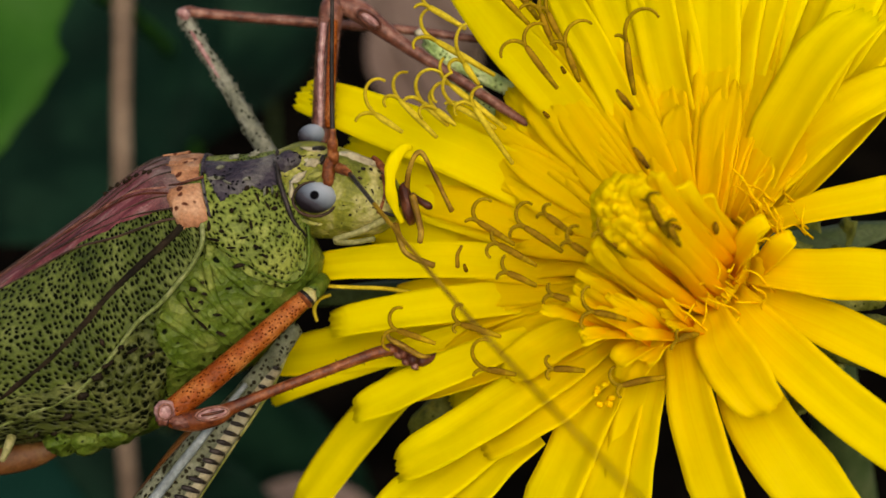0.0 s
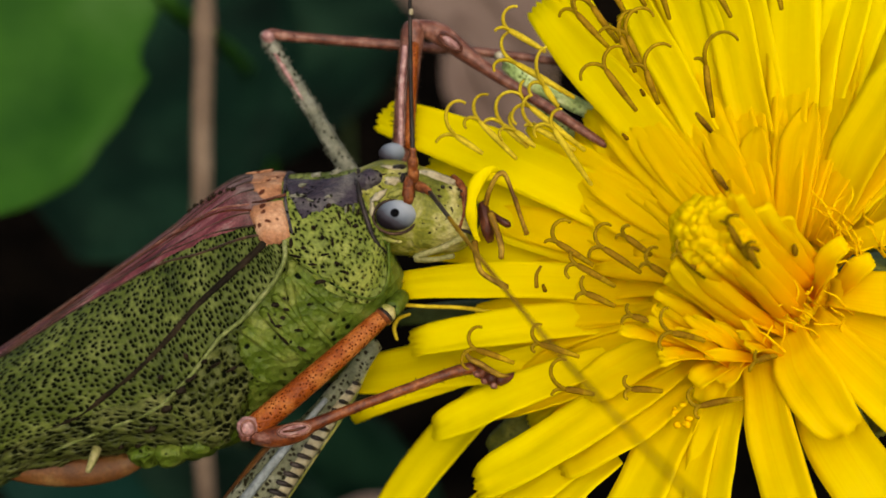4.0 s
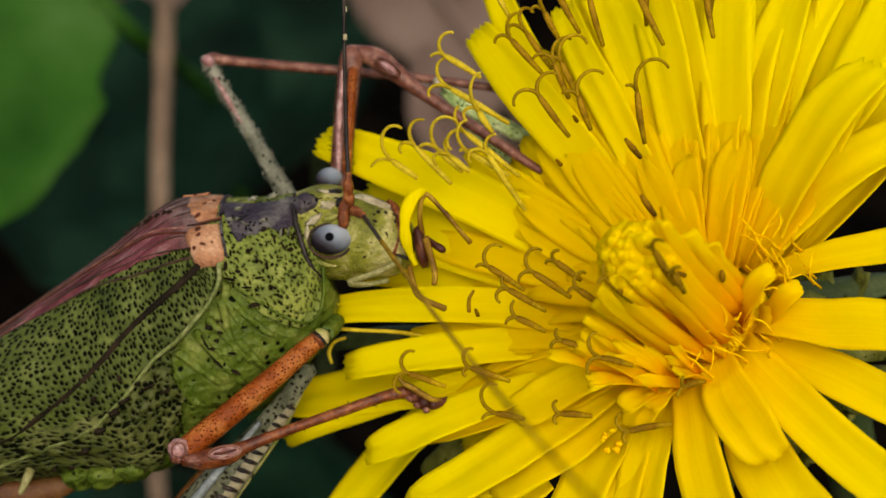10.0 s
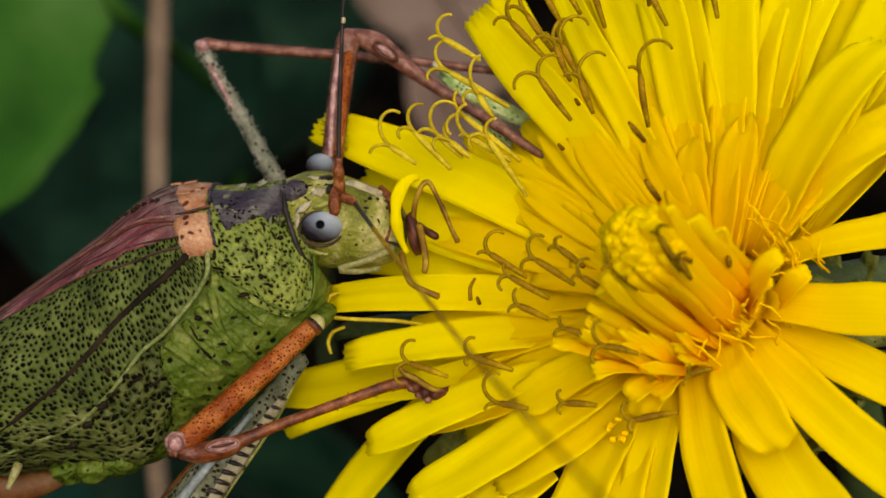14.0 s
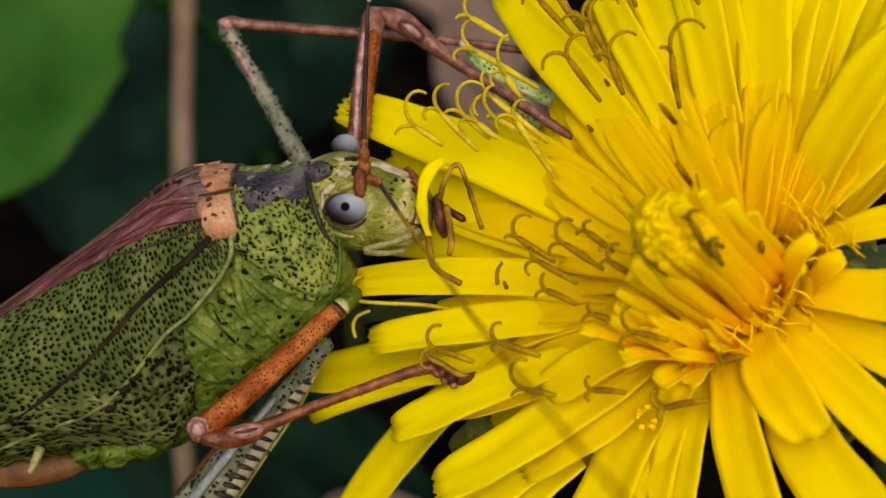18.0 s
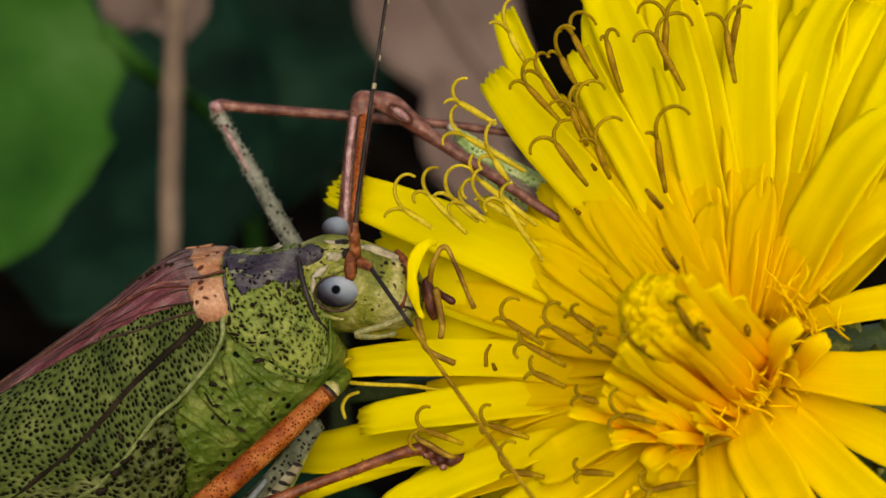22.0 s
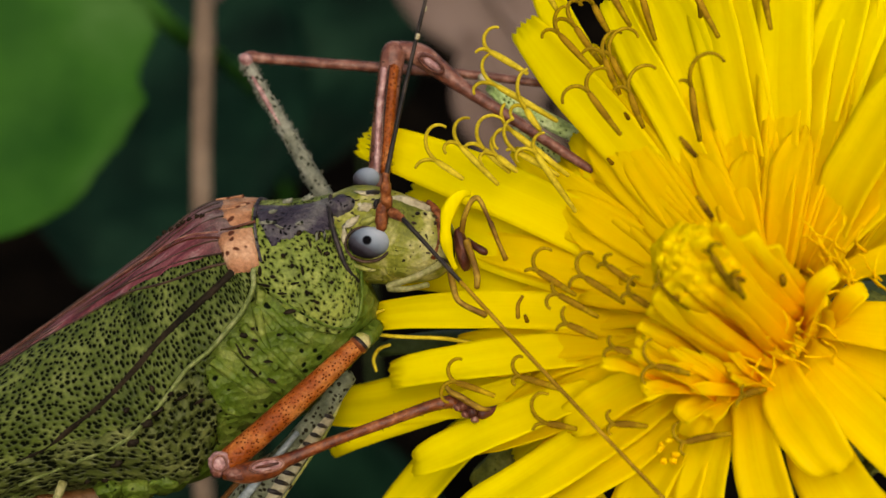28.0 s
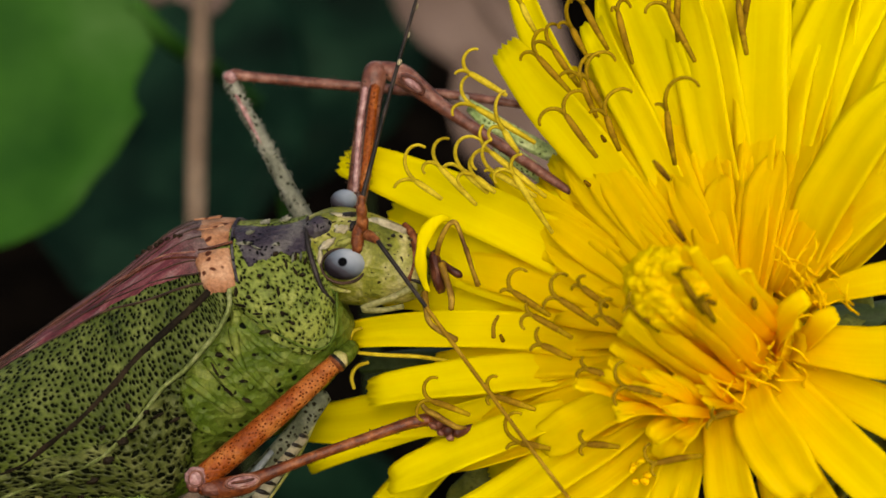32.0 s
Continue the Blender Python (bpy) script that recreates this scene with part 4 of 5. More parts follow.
part("bract", ligule(at(972, 268, -4.6), at(842, 178, -5.2), 0.78, 0.6, 0.4, 0.2, 78, cup=-0.4, rows=9, cols=7, thick=0.3, narrow=0.8, tooth=0.2), M_BRACT_LIGHT, flower)
part("bract", ligule(at(900, 560, -6.0), at(606, 572, -7.5), 0.95, 0.3, 0.2, 0.2, 79, cup=-0.4, rows=9, cols=7, thick=0.3, narrow=0.8, tooth=0.2), M_STEM, flower)
part("bract", ligule(at(930, 690, -5.0), at(768, 808, -5.2), 1.6, 0.3, 0.2, 0.2, 80, cup=-0.4, rows=9, cols=7, thick=0.3, narrow=0.8, tooth=0.2), M_BRACT, flower)
for k, (x, y, w, X, Y, W, wd) in enumerate([(1400, 470, -3.5, 1650, 442, -4, 1.5), (1430, 590, -4, 1610, 690, -4, 1.5), (1490, 260, -4, 1600, 120, -4, 1.6), (1340, 760, -5, 1420, 900, -5, 1.2), (900, 790, -6, 830, 860, -6, 1.3)]):
    part("bract", ligule(at(x, y, w), at(X, Y, W), wd, 0.2, 0.2, 0.2, 90 + k, cup=-0.4, rows=9, cols=7, thick=0.3, narrow=0.8, tooth=0.2), M_STEM, flower)
part("receptacle", ball(HUB + AXIS * 0.3, (2.6, 2.6, 1.6), None, 0.1), M_SCAPE_GOLD, flower, "golden bed of the florets")
foot = ORIGIN[flower]
part("stalk", tube(bmesh.new(), [(*r[:3], r[3]) for r in spline([(*(HUB - AXIS * 8), 1.7), (*(HUB - AXIS * 16), 1.4), (*(stem_top - AXIS * 25).lerp(foot, 0.3), 1.5), (*foot, 1.8)], 30)], 12), M_STEM, flower)

# ---- the bush cricket ----
BODY = [(566, 385, -3.2, 92, 2.0), (520, 436, -3.3, 142, 2.9), (432, 478, -3.6, 186, 3.5), (380, 512, -3.8, 198, 3.7), (292, 570, -4.2, 186, 3.8),
        (200, 640, -4.6, 188, 3.8), (58, 682, -5.0, 140, 3.5), (-100, 748, -5.6, 104, 3.0), (-240, 840, -6.0, 80, 2.2), (-420, 915, -6.4, 30, 1.0)]
DORSAL = Vector((-0.49, 0.87, 0)).normalized()


def body_at(s, th, off=0.0):
    """A place on the cricket's trunk: s along it, th degrees from the upper outline round the viewer's side."""
    i = min(max(int(s), 0), len(BODY) - 2)
    f = s - i
    p = [np.array(BODY[min(max(i + k, 0), len(BODY) - 1)], float) for k in (-1, 0, 1, 2)]
    a, b, c, d = p
    r = 0.5 * (2 * b + (c - a) * f + (2 * a - 5 * b + 4 * c - d) * f * f + (3 * b - a - 3 * c + d) * f ** 3)
    th = radians(th)
    high, deep = size(r[3], r[2]), r[4]
    n = (DORSAL * (math.cos(th) / max(high, 0.1)) + Vector((0, 0, math.sin(th) / max(deep, 0.1)))).normalized()
    return at(*r[:3]) + DORSAL * (high * math.cos(th)) + Vector((0, 0, deep * math.sin(th))) + n * off


def shell(s0, s1, low, high, off, thick=0.12, ns=24, nt=20, ripple=0.0, scale=1.0, ragged=0.0, skew=0.0, lean=0.0, puff=0.0):
    """A plate that follows the trunk between s0 and s1 and the angles low(u), high(u)."""
    bm = bmesh.new()
    uv = bm.loops.layers.uv.new("UVMap")
    where = {}
    top, under = [], []
    for i in range(ns + 1):
        u = i / ns
        s = s0 + (s1 - s0) * u
        a, b = low(u), high(u) + ragged * (noise.noise(Vector((s * 7, off, 1))) + 0.6 * noise.noise(Vector((s * 19, off, 2))))
        ra, rb = [], []
        for j in range(nt + 1):
            v = j / nt
            edge = min(u, 1 - u, v, 1 - v)
            k = off - thick * 0.9 * max(0, 1 - edge / 0.03) ** 2
            k += ripple * noise.noise(Vector((s * 3 * scale, (a + (b - a) * v) * 0.05 * scale, off)))
            s = s0 + (s1 - s0) * u + skew * max(0.0, (a + (b - a) * v - 60) / 60) * (1 - u) ** 2 + lean * max(0.0, a + (b - a) * v) / 62
            k += puff * (math.sin(math.pi * u) * math.sin(math.pi * v)) ** 0.6
            ra.append(bm.verts.new(body_at(s, a + (b - a) * v, k)))
            rb.append(bm.verts.new(body_at(s, a + (b - a) * v, off - thick)))
            where[ra[-1]] = where[rb[-1]] = (s * 2.75, radians(a + (b - a) * v) * 4.0 + 20)
        top.append(ra)
        under.append(rb)
    grid_faces(bm, top)
    grid_faces(bm, [r[::-1] for r in under])
    for i in range(ns):
        bm.faces.new((top[i][0], top[i + 1][0], under[i + 1][0], under[i][0]))
        bm.faces.new((top[i][-1], under[i][-1], under[i + 1][-1], top[i + 1][-1]))
    for j in range(nt):
        bm.faces.new((top[0][j + 1], top[0][j], under[0][j], under[0][j + 1]))
        bm.faces.new((top[-1][j], top[-1][j + 1], under[-1][j + 1], under[-1][j]))
    for face in bm.faces:
        for loop in face.loops:
            loop[uv].uv = where[loop.vert]
    return bm


def between(*stops):
    """A smooth function of 0 to 1 through evenly spaced stops."""
    rows = spline([(v,) for v in stops], 40)
    return lambda u: float(rows[min(int(round(u * 40)), 40)][0])


def cord(stops, r, n=40, sides=8, off=0.1, thin=0.4):
    """A raised vein on the trunk through (s, angle)."""
    return tube(bmesh.new(), [(*body_at(s, th, off), r * (1 - thin * i / n)) for i, (s, th) in enumerate(spline(stops, n))], sides)


cricket = thing("bush_cricket", at(440, 690, -4), "green speckled bush cricket with red-brown legs, feeding on the flower", "bush cricket")

trunk = bmesh.new()
rings = []
for i in range(46):
    s = 0.35 + i / 45 * 8.65
    rings.append([trunk.verts.new(body_at(s, 360 * j / 28, -0.12 + 0.14 * noise.noise(Vector((s * 2.2, j * 0.7, 5))))) for j in range(28)])
grid_faces(trunk, rings, True)
trunk.faces.new(rings[0][::-1])
trunk.faces.new(rings[-1])
part("abdomen", trunk, M_PLEURA, cricket, "yellow-green wrinkled flank with black dots")

pronotum = part("pronotum", shell(0.0, 2.08, between(-100, -110, -110, -95), between(112, 130, 132, 118, 78), 0.16, ripple=0.05, skew=0.38), M_LOBE, cricket, "green saddle with black flecks")
part("stripe", shell(0.02, 1.55, between(22, 26, 20), between(60, 64, 58, 64), 0.2, 0.05, ns=40, ripple=0.03, ragged=4.0), M_PURPLE, pronotum, "dark purple stripe along the back")
for low, high, start, end, off, puff in ((-40, 43, 1.38, 2.0, 0.17, 0.13), (46, 72, 1.36, 2.22, 0.16, 0.36)):
    part("band", shell(start, end, between(low, low, low), between(high, high + 1, high), off, 0.1, ns=22, nt=40, ripple=0.06, scale=3.2, lean=0.4, puff=puff), M_BAND, pronotum, "puffed orange-pink lobe of the hind edge")
part("band_edge", cord([(1.34, -30), (1.46, 16), (1.6, 40), (1.8, 70)], 0.1, 20, 8, 0.2), M_PURPLE, pronotum)
part("band_crease", cord([(1.6, 43.5), (1.95, 45.5), (2.28, 44.5)], 0.07, 20, 8, 0.3), M_JAW, pronotum)
for th, r in ((16, 0.07), (30, 0.05)):
    part("band_ridge", cord([(1.62, th - 2), (1.85, th + 1), (2.1, th)], r, 16, 8, 0.47), M_BAND, pronotum)
part("front_rim", cord([(0.03, -30), (0.0, 20), (0.06, 70), (0.34, 112)], 0.08, 24, 8, 0.14), M_PLEURA, pronotum)
part("lower_rim", cord([(0.2, 112), (0.7, 130), (1.2, 128), (1.7, 100), (2.02, 80)], 0.08, 30, 8, 0.12), M_PLEURA, pronotum)

wing = part("forewing", shell(2.15, 8.9, between(50, 40, 30, 30, 32), lambda u: float(np.interp(2.15 + 6.75 * u, [2.15, 2.5, 3.2, 3.7, 3.9, 4.05, 4.3, 5, 6.2, 7.5, 8.9], [78, 86, 92, 97, 104, 124, 140, 150, 152, 140, 120])), 0.24, ns=60, nt=30, ripple=0.06), M_WING, cricket, "green forewing with a fine dotted net")
part("back_field", shell(1.95, 8.95, between(-60, -60, -60), between(68, 55, 37, 32, 34, 38), 0.27, ns=50, nt=20, ripple=0.06), M_MAROON, wing, "maroon upper edge of the wing")
part("lower_field", shell(3.95, 8.2, between(97, 104, 112, 116), between(126, 150, 154, 150, 140), 0.31, 0.06, ns=70, nt=30, ripple=0.2, scale=2.4, ragged=5.0), M_WING_LOW, wing, "olive lower field of the wing with larger holes")
part("main_vein", cord([(2.15, 65), (2.5, 69), (2.95, 71), (3.7, 74), (4.5, 78), (5.05, 83), (5.65, 95), (6.2, 108), (7, 116), (8.2, 120)], 0.25, 60, 10, 0.1, 0.45), M_GROOVE, wing, "dark brown main vein")
part("pale_vein", cord([(1.98, 73), (2.28, 83), (3.2, 91), (3.65, 95), (4.0, 96), (4.3, 98), (4.7, 101), (5.05, 105), (5.65, 117), (6.6, 130)], 0.12, 50, 8, 0.34), M_VEIN_PALE, wing)
part("edge_vein", cord([(2.2, 66), (2.7, 63), (3.65, 54), (4.45, 40), (5.2, 35), (6, 32), (7.5, 34), (8.8, 38)], 0.07, 50, 8, 0.25), M_VEIN, wing)
part("fold_vein", cord([(2.42, 49), (2.8, 44), (3.4, 34), (4.2, 24), (5.2, 19), (6.4, 19)], 0.07, off=0.27), M_JAW, wing, "dark crease along the back")
part("fold_vein", cord([(2.38, 45), (2.8, 40.5), (3.4, 31), (4.2, 21.5), (5.2, 16), (6.4, 16)], 0.055, off=0.27), M_ROSE, wing, "pinkish ridge beside the crease")
part("fold_vein", cord([(2.25, 60), (2.9, 55), (3.6, 45), (4.4, 34), (5.2, 28), (6.4, 26)], 0.05, off=0.27), M_VEIN, wing)
for k, (t0, t1) in enumerate([(34, 26), (24, 22), (16, 18), (8, 12), (0, 6), (54, 30)]):
    part("fine_vein", cord([(2.08, t0), (3.2, (t0 + t1) / 2 + 2), (5, t1), (8.8, t1)], 0.045, 40, 6, 0.27), M_VEIN, wing)
for a, b in [((2.25, 87), (1.8, 122)), ((3.3, 96), (3.05, 136)), ((2.4, 90), (2.85, 122)), ((2.1, 84), (2.3, 104)), ((4.2, 108), (3.8, 136)), ((2.6, 112), (2.3, 140)), ((3.0, 94), (2.6, 126)), ((3.7, 100), (3.4, 128))]:
    part("flank_fold", cord([a, ((a[0] + b[0]) / 2 + 0.05, (a[1] + b[1]) / 2 - 4), b], 0.24, 16, 10, -0.12), M_PLEURA, cricket)

# single large pits and dark dashes, by their place on the side of the body
SIDE = [(s_ * 0.05, th_ * 2.5, body_at(s_ * 0.05, th_ * 2.5)) for s_ in range(4, 150) for th_ in range(0, 58)]


def on_side(x, y):
    """The stretch and angle of the trunk that show at a sheet place."""
    def miss(row):
        k = 0.025 * (DIST - row[2].z) / DIST
        return (784 + row[2].x / k - x) ** 2 + (441 - row[2].y / k - y) ** 2
    return min(SIDE, key=miss)[:2]


def pit(x, y, long_, wide, dx, dy, owner, off, material=M_GROOVE):
    """A flat dark mark on the side: half length and half width in sheet units, along (dx, dy)."""
    a, th = on_side(x, y)
    c = body_at(a, th, off)
    n = (body_at(a, th, 1.0) - body_at(a, th, 0.0)).normalized()
    t = Vector((dx, -dy, 0)).normalized()
    t = (t - n * t.dot(n)).normalized()
    turn = Matrix((t, n.cross(t), n)).transposed()
    part("pit", ball(c, (size(long_), size(wide), 0.13), turn, 0.7, 12, 8), material, owner)


for x, y, l, w in [(205, 692, 10, 7), (176, 726, 11, 6), (147, 757, 11, 7), (126, 780, 8, 6), (87, 786, 6, 5), (222, 672, 11, 4), (168, 667, 6, 5), (260, 650, 12, 3), (290, 653, 12, 3), (240, 640, 6, 4), (212, 636, 4, 8)]:
    pit(x, y, l, w, 1, -0.5, wing, 0.42)
for x, y, l, w, dx, dy in [(366, 540, 7, 5, 1, 0.1), (392, 552, 6, 3, 1, 0.3), (376, 580, 5, 3, 1, 0), (382, 566, 5, 2.5, 1, 0), (385, 527, 3, 2.5, 1, 0), (430, 541, 4, 2.5, 1, 0), (360, 570, 14, 2.2, 0.5, 1), (385, 602, 14, 2.2, 0.9, 1), (420, 622, 9, 3, 1, 0.6), (412, 590, 8, 2, 1, 0)]:
    pit(x, y, l, w, dx, dy, cricket, 0.08)
for x, y, l, w, dx, dy in [(475, 432, 9, 2.5, 0.1, 1), (408, 457, 11, 2.5, 1, 0.2), (449, 496, 11, 3.5, 1, -0.2), (438, 466, 9, 2, 1, 0), (420, 440, 5, 3.5, 1, 0.2), (441, 405, 4, 4, 1, 0), (468, 371, 4, 5, 1, 1), (487, 384, 9, 2, 0.3, 1), (500, 395, 9, 2, 0.6, 1), (516, 404, 5, 4, 1, 0)]:
    pit(x, y, l, w, dx, dy, pronotum, 0.2)
for x, y, l, w, dx, dy in [(455, 424, 4, 4, 1, 0), (479, 468, 5, 3, 1, 0.3), (496, 480, 6, 2.5, 1, 0.5), (520, 450, 4, 3, 1, 0), (460, 452, 9, 2, 1, -0.2), (526, 425, 4, 3, 1, 0), (505, 370, 2.2, 8, 1, 0), (520, 380, 2.2, 7, 1, 0.2), (398, 430, 3, 9, 1, 0.1)]:
    pit(x, y, l, w, dx, dy, pronotum, 0.2)
for x, y, l, w, dx, dy in [(412, 353, 17, 2.4, 1, 0.1), (436, 361, 9, 2, 1, 0.5), (424, 337, 9, 3, 1, -0.6), (498, 374, 2, 9, 1, 0.1), (511, 370, 2.2, 8, 1, 0), (470, 352, 7, 2.5, 1, -0.3), (450, 318, 10, 2.5, 1, 0.0), (486, 312, 12, 3, 1, -0.1)]:
    pit(x, y, l, w, dx, dy, pronotum, 0.24, M_GREYLEG)
for k in range(8):
    pit(304 - 11 * k, 343 + 0.35 * k * k + 3.4 * k, 5, 2.2, 1, -0.4, wing, 0.3)


# head
def head_mesh():
    bm = bmesh.new()
    rows = spline([(505, 372, -3.0, 70, 1.7), (560, 366, -3.0, 84, 2.1), (620, 374, -2.8, 82, 2.1), (680, 384, -2.6, 69, 1.8), (716, 390, -2.4, 54, 1.35), (738, 396, -2.3, 26, 0.7)], 24)
    rings = []
    d = Vector((0.12, 1, 0)).normalized()
    for x, y, w, high, deep in rows:
        c, h = at(x, y, w), size(high, w)
        rings.append([bm.verts.new(c + d * (h * math.cos(2 * math.pi * k / 28)) + Vector((0, 0, deep * math.sin(2 * math.pi * k / 28)))) for k in range(28)])
    grid_faces(bm, rings, True)
    bm.faces.new(rings[0][::-1])
    bm.faces.new(rings[-1])
    return bm


head = part("head", head_mesh(), M_HEAD, cricket, "yellow-green head with pale and purple marks")
ec = at(588, 382, -0.95)
part("eye", ball(ec, (0.95, 0.71, 0.75), sheet_turn(1, -0.08)), M_EYE, head, "blue-grey eye with a dark spot", pivot=ec)
ef = at(583, 272, -3.2)
part("eye", ball(ef, (0.62, 0.5, 0.45), sheet_turn(1, -0.2)), M_EYE, head, "blue-grey eye with a dark spot", pivot=ef)
part("eye_ring", tube(bmesh.new(), [(*(at(585, 385, -0.86) + Vector((0.99 * math.cos(a), 0.77 * math.sin(a), 0))), 0.07) for a in [i * 2 * math.pi / 24 for i in range(25)]], 6, cap=False), M_VEIN, head)
part("crown", ball(at(540, 320, -1.5), (0.68, 0.52, 0.6), sheet_turn(1, -0.32), 0.2), M_PURPLE, head, "dark purple crown patch")
part("crown", ball(at(592, 297, -1.9), (0.42, 0.16, 0.4), sheet_turn(1, -0.1), 0.2), M_BLACK, head)
part("crown", ball(at(556, 344, -1.5), (0.34, 0.2, 0.3), sheet_turn(1, -0.6), 0.3), M_PURPLE, head)
part("crown", ball(at(598, 340, -1.25), (0.14, 0.34, 0.25), sheet_turn(1, 0.3), 0.3), M_PURPLE, head)
part("cheek_mark", ball(at(570, 322, -1.45), (0.36, 0.22, 0.25), sheet_turn(1, -0.5), 0.3), M_CREAM, head)
part("cheek_mark", ball(at(604, 300, -2.05), (0.55, 0.16, 0.25), sheet_turn(1, 0.25), 0.3), M_CREAM, head)
part("cheek_mark", limb([(560, 345, -1.25, 5), (541, 365, -1.1, 6), (538, 392, -1.0, 6), (552, 416, -1.0, 6), (580, 428, -1.05, 4), (598, 430, -1.1, 2)], 18, 8), M_FACE, head)
part("cheek_mark", limb([(600, 318, -1.5, 5), (640, 306, -1.75, 6), (676, 318, -1.75, 6), (700, 334, -1.7, 4)], 14, 8), M_CREAM, head)
part("cheek_mark", ball(at(560, 352, -1.35), (0.3, 0.22, 0.22), sheet_turn(1, -0.8), 0.3), M_CREAM, head)
HEAD_ROWS = ((505, 372, -3.0, 70, 1.7), (560, 366, -3.0, 84, 2.1), (620, 374, -2.8, 82, 2.1), (680, 384, -2.6, 69, 1.8), (716, 390, -2.4, 54, 1.35))


def on_head(x, y):
    """A place on the near side of the head."""
    cy, w, high, deep = [float(np.interp(x, [r[0] for r in HEAD_ROWS], [r[i] for r in HEAD_ROWS])) for i in (1, 2, 3, 4)]
    return at(x, y, w + deep * math.sqrt(max(0.02, 1 - ((y - cy) / high) ** 2)))


for k in range(16):
    rnd = random.Random(260 + k)
    x, y = rnd.uniform(524, 606), rnd.uniform(290, 350)
    long_ = rnd.uniform(0.1, 0.22)
    part("mottle", ball(on_head(x, y), (long_ * 1.3, rnd.uniform(0.06, 0.14), 0.045), sheet_turn(1, rnd.uniform(-1.2, 0.6)), 1.1, 14, 8), (M_CREAM if k % 4 == 1 else M_FACE) if k % 2 else M_BLACK, head)
part("forehead", ball(on_head(611, 338) + Vector((0, 0, 0.25)), (0.3, 0.72, 0.2), sheet_turn(1, 0.12), 0.3), M_SCAPE, head, "orange-red forehead between the feelers")
MARKS = [
    (582, 322, 0.32, 0.22, 1, -0.2, M_CREAM), (584, 299, 0.5, 0.11, 1, 0.25, M_CREAM), (540, 326, 0.34, 0.42, 1, -0.3, M_PURPLE), (600, 318, 0.12, 0.3, 1, 0.2, M_BLACK),
    (556, 348, 0.4, 0.16, 1, -0.7, M_CREAM), (588, 344, 0.4, 0.14, 1, -0.25, M_FACE), (664, 318, 0.85, 0.3, 1, 0.42, M_CREAM), (690, 338, 0.4, 0.22, 1, 0.8, M_FACE),
    (545, 372, 0.12, 0.4, 1, 0.0, M_CREAM), (655, 350, 0.3, 0.1, 1, 0.5, M_FACE), (641, 338, 0.14, 0.3, 1, 0.4, M_FACE), (672, 332, 0.1, 0.08, 1, 0, M_BLACK)]
for x, y, l, w, dx, dy, m in MARKS:
    part("mottle", ball(on_head(x, y) + Vector((0, 0, 0.12)), (l, w, 0.12), sheet_turn(dx, dy), 0.6, 14, 8), m, head)
part("clypeus", ball(at(668, 376, -2.0), (1.2, 1.0, 1.0), sheet_turn(1, 0.3), 0.12), M_HEAD, head, "cream face with dark flecks")
part("brow", limb([(690, 312, -1.9, 5), (704, 328, -1.6, 8), (711, 352, -1.3, 8), (706, 384, -1.1, 6), (698, 410, -1.1, 6)], 16, 8), M_SCAPE, head, "brown front edge of the face")
part("labrum", ball(at(714, 374, -1.75), (0.34, 1.1, 0.8), sheet_turn(1, 0.25), 0.2), M_JAW, head)
part("mandible", ball(at(749, 394, -1.3), (0.32, 1.0, 0.5), sheet_turn(1, -0.2), 0.2), M_JAW, head, "dark red-brown jaw")
part("mandible", limb([(758, 378, -1.4, 5), (770, 388, -1.1, 6), (786, 398, -1.0, 7), (792, 402, -1.0, 4)], 10, 8), M_JAW, head)
part("cheek", ball(at(636, 424, -2.1), (1.7, 0.55, 0.95), sheet_turn(1, 0.14), 0.05), M_HEAD, head)
for pts in ([(521, 300, -1.6, 3.4), (521, 340, -0.95, 4.4), (533, 385, -0.62, 4.8), (548, 425, -0.7, 4.4), (570, 450, -1.05, 3)], [(664, 412, -1.1, 3), (700, 408, -1.1, 3), (726, 416, -1.2, 3)]):
    part("seam", limb(pts, 14, 6), M_BLACK, head)
for k in range(16):
    rnd = random.Random(60 + k)
    p = at(640 + rnd.uniform(-8, 70), 350 + rnd.uniform(-25, 55), -0.98 + rnd.uniform(-0.1, 0.05))
    part("freckle", ball(p, (rnd.uniform(0.05, 0.14), rnd.uniform(0.05, 0.1), 0.12), sheet_turn(1, rnd.uniform(-1, 1)), 0.2, 8, 6), M_VEIN, head)
part("scape", limb([(619, 322, -0.8, 9), (618, 306, -0.6, 11), (617, 299, -0.5, 9), (617, 290, -0.4, 10), (617, 280, -0.4, 9), (617, 276, -0.4, 7), (617, 262, -0.4, 6.5)], 24), M_SCAPE, head, "orange-brown base of a feeler")
part("scape", limb([(628, 330, -0.2, 10), (636, 334, 0.1, 9), (646, 340, 0.4, 6)], 8), M_SCAPE, head)

# mouth feelers
palp_root = at(700, 430, -1.2)
palp_a = part("palp", limb([(712, 420, -1.0, 7), (670, 440, -0.4, 6), (632, 452, -0.2, 6), (622, 458, -0.2, 7), (650, 461, -0.3, 5), (690, 455, -0.6, 5)], 22, 8), M_PALE, cricket, "pale jointed mouth feeler", pivot=palp_root)
palp_b_root = at(752, 360, -1.2)
palp_b = part("palp", limb([(748, 372, -1.2, 5), (752, 342, -0.9, 5), (763, 314, -0.7, 4.5), (772, 305, -0.7, 5), (781, 309, -0.6, 4.5), (796, 342, -0.5, 3.6), (800, 350, -0.5, 4.8), (813, 384, -0.6, 4), (825, 412, -0.8, 5)], 30, 8), M_PALP, cricket, "olive jointed mouth feeler", pivot=palp_b_root)
palp_c_root = at(760, 400, -1.0)
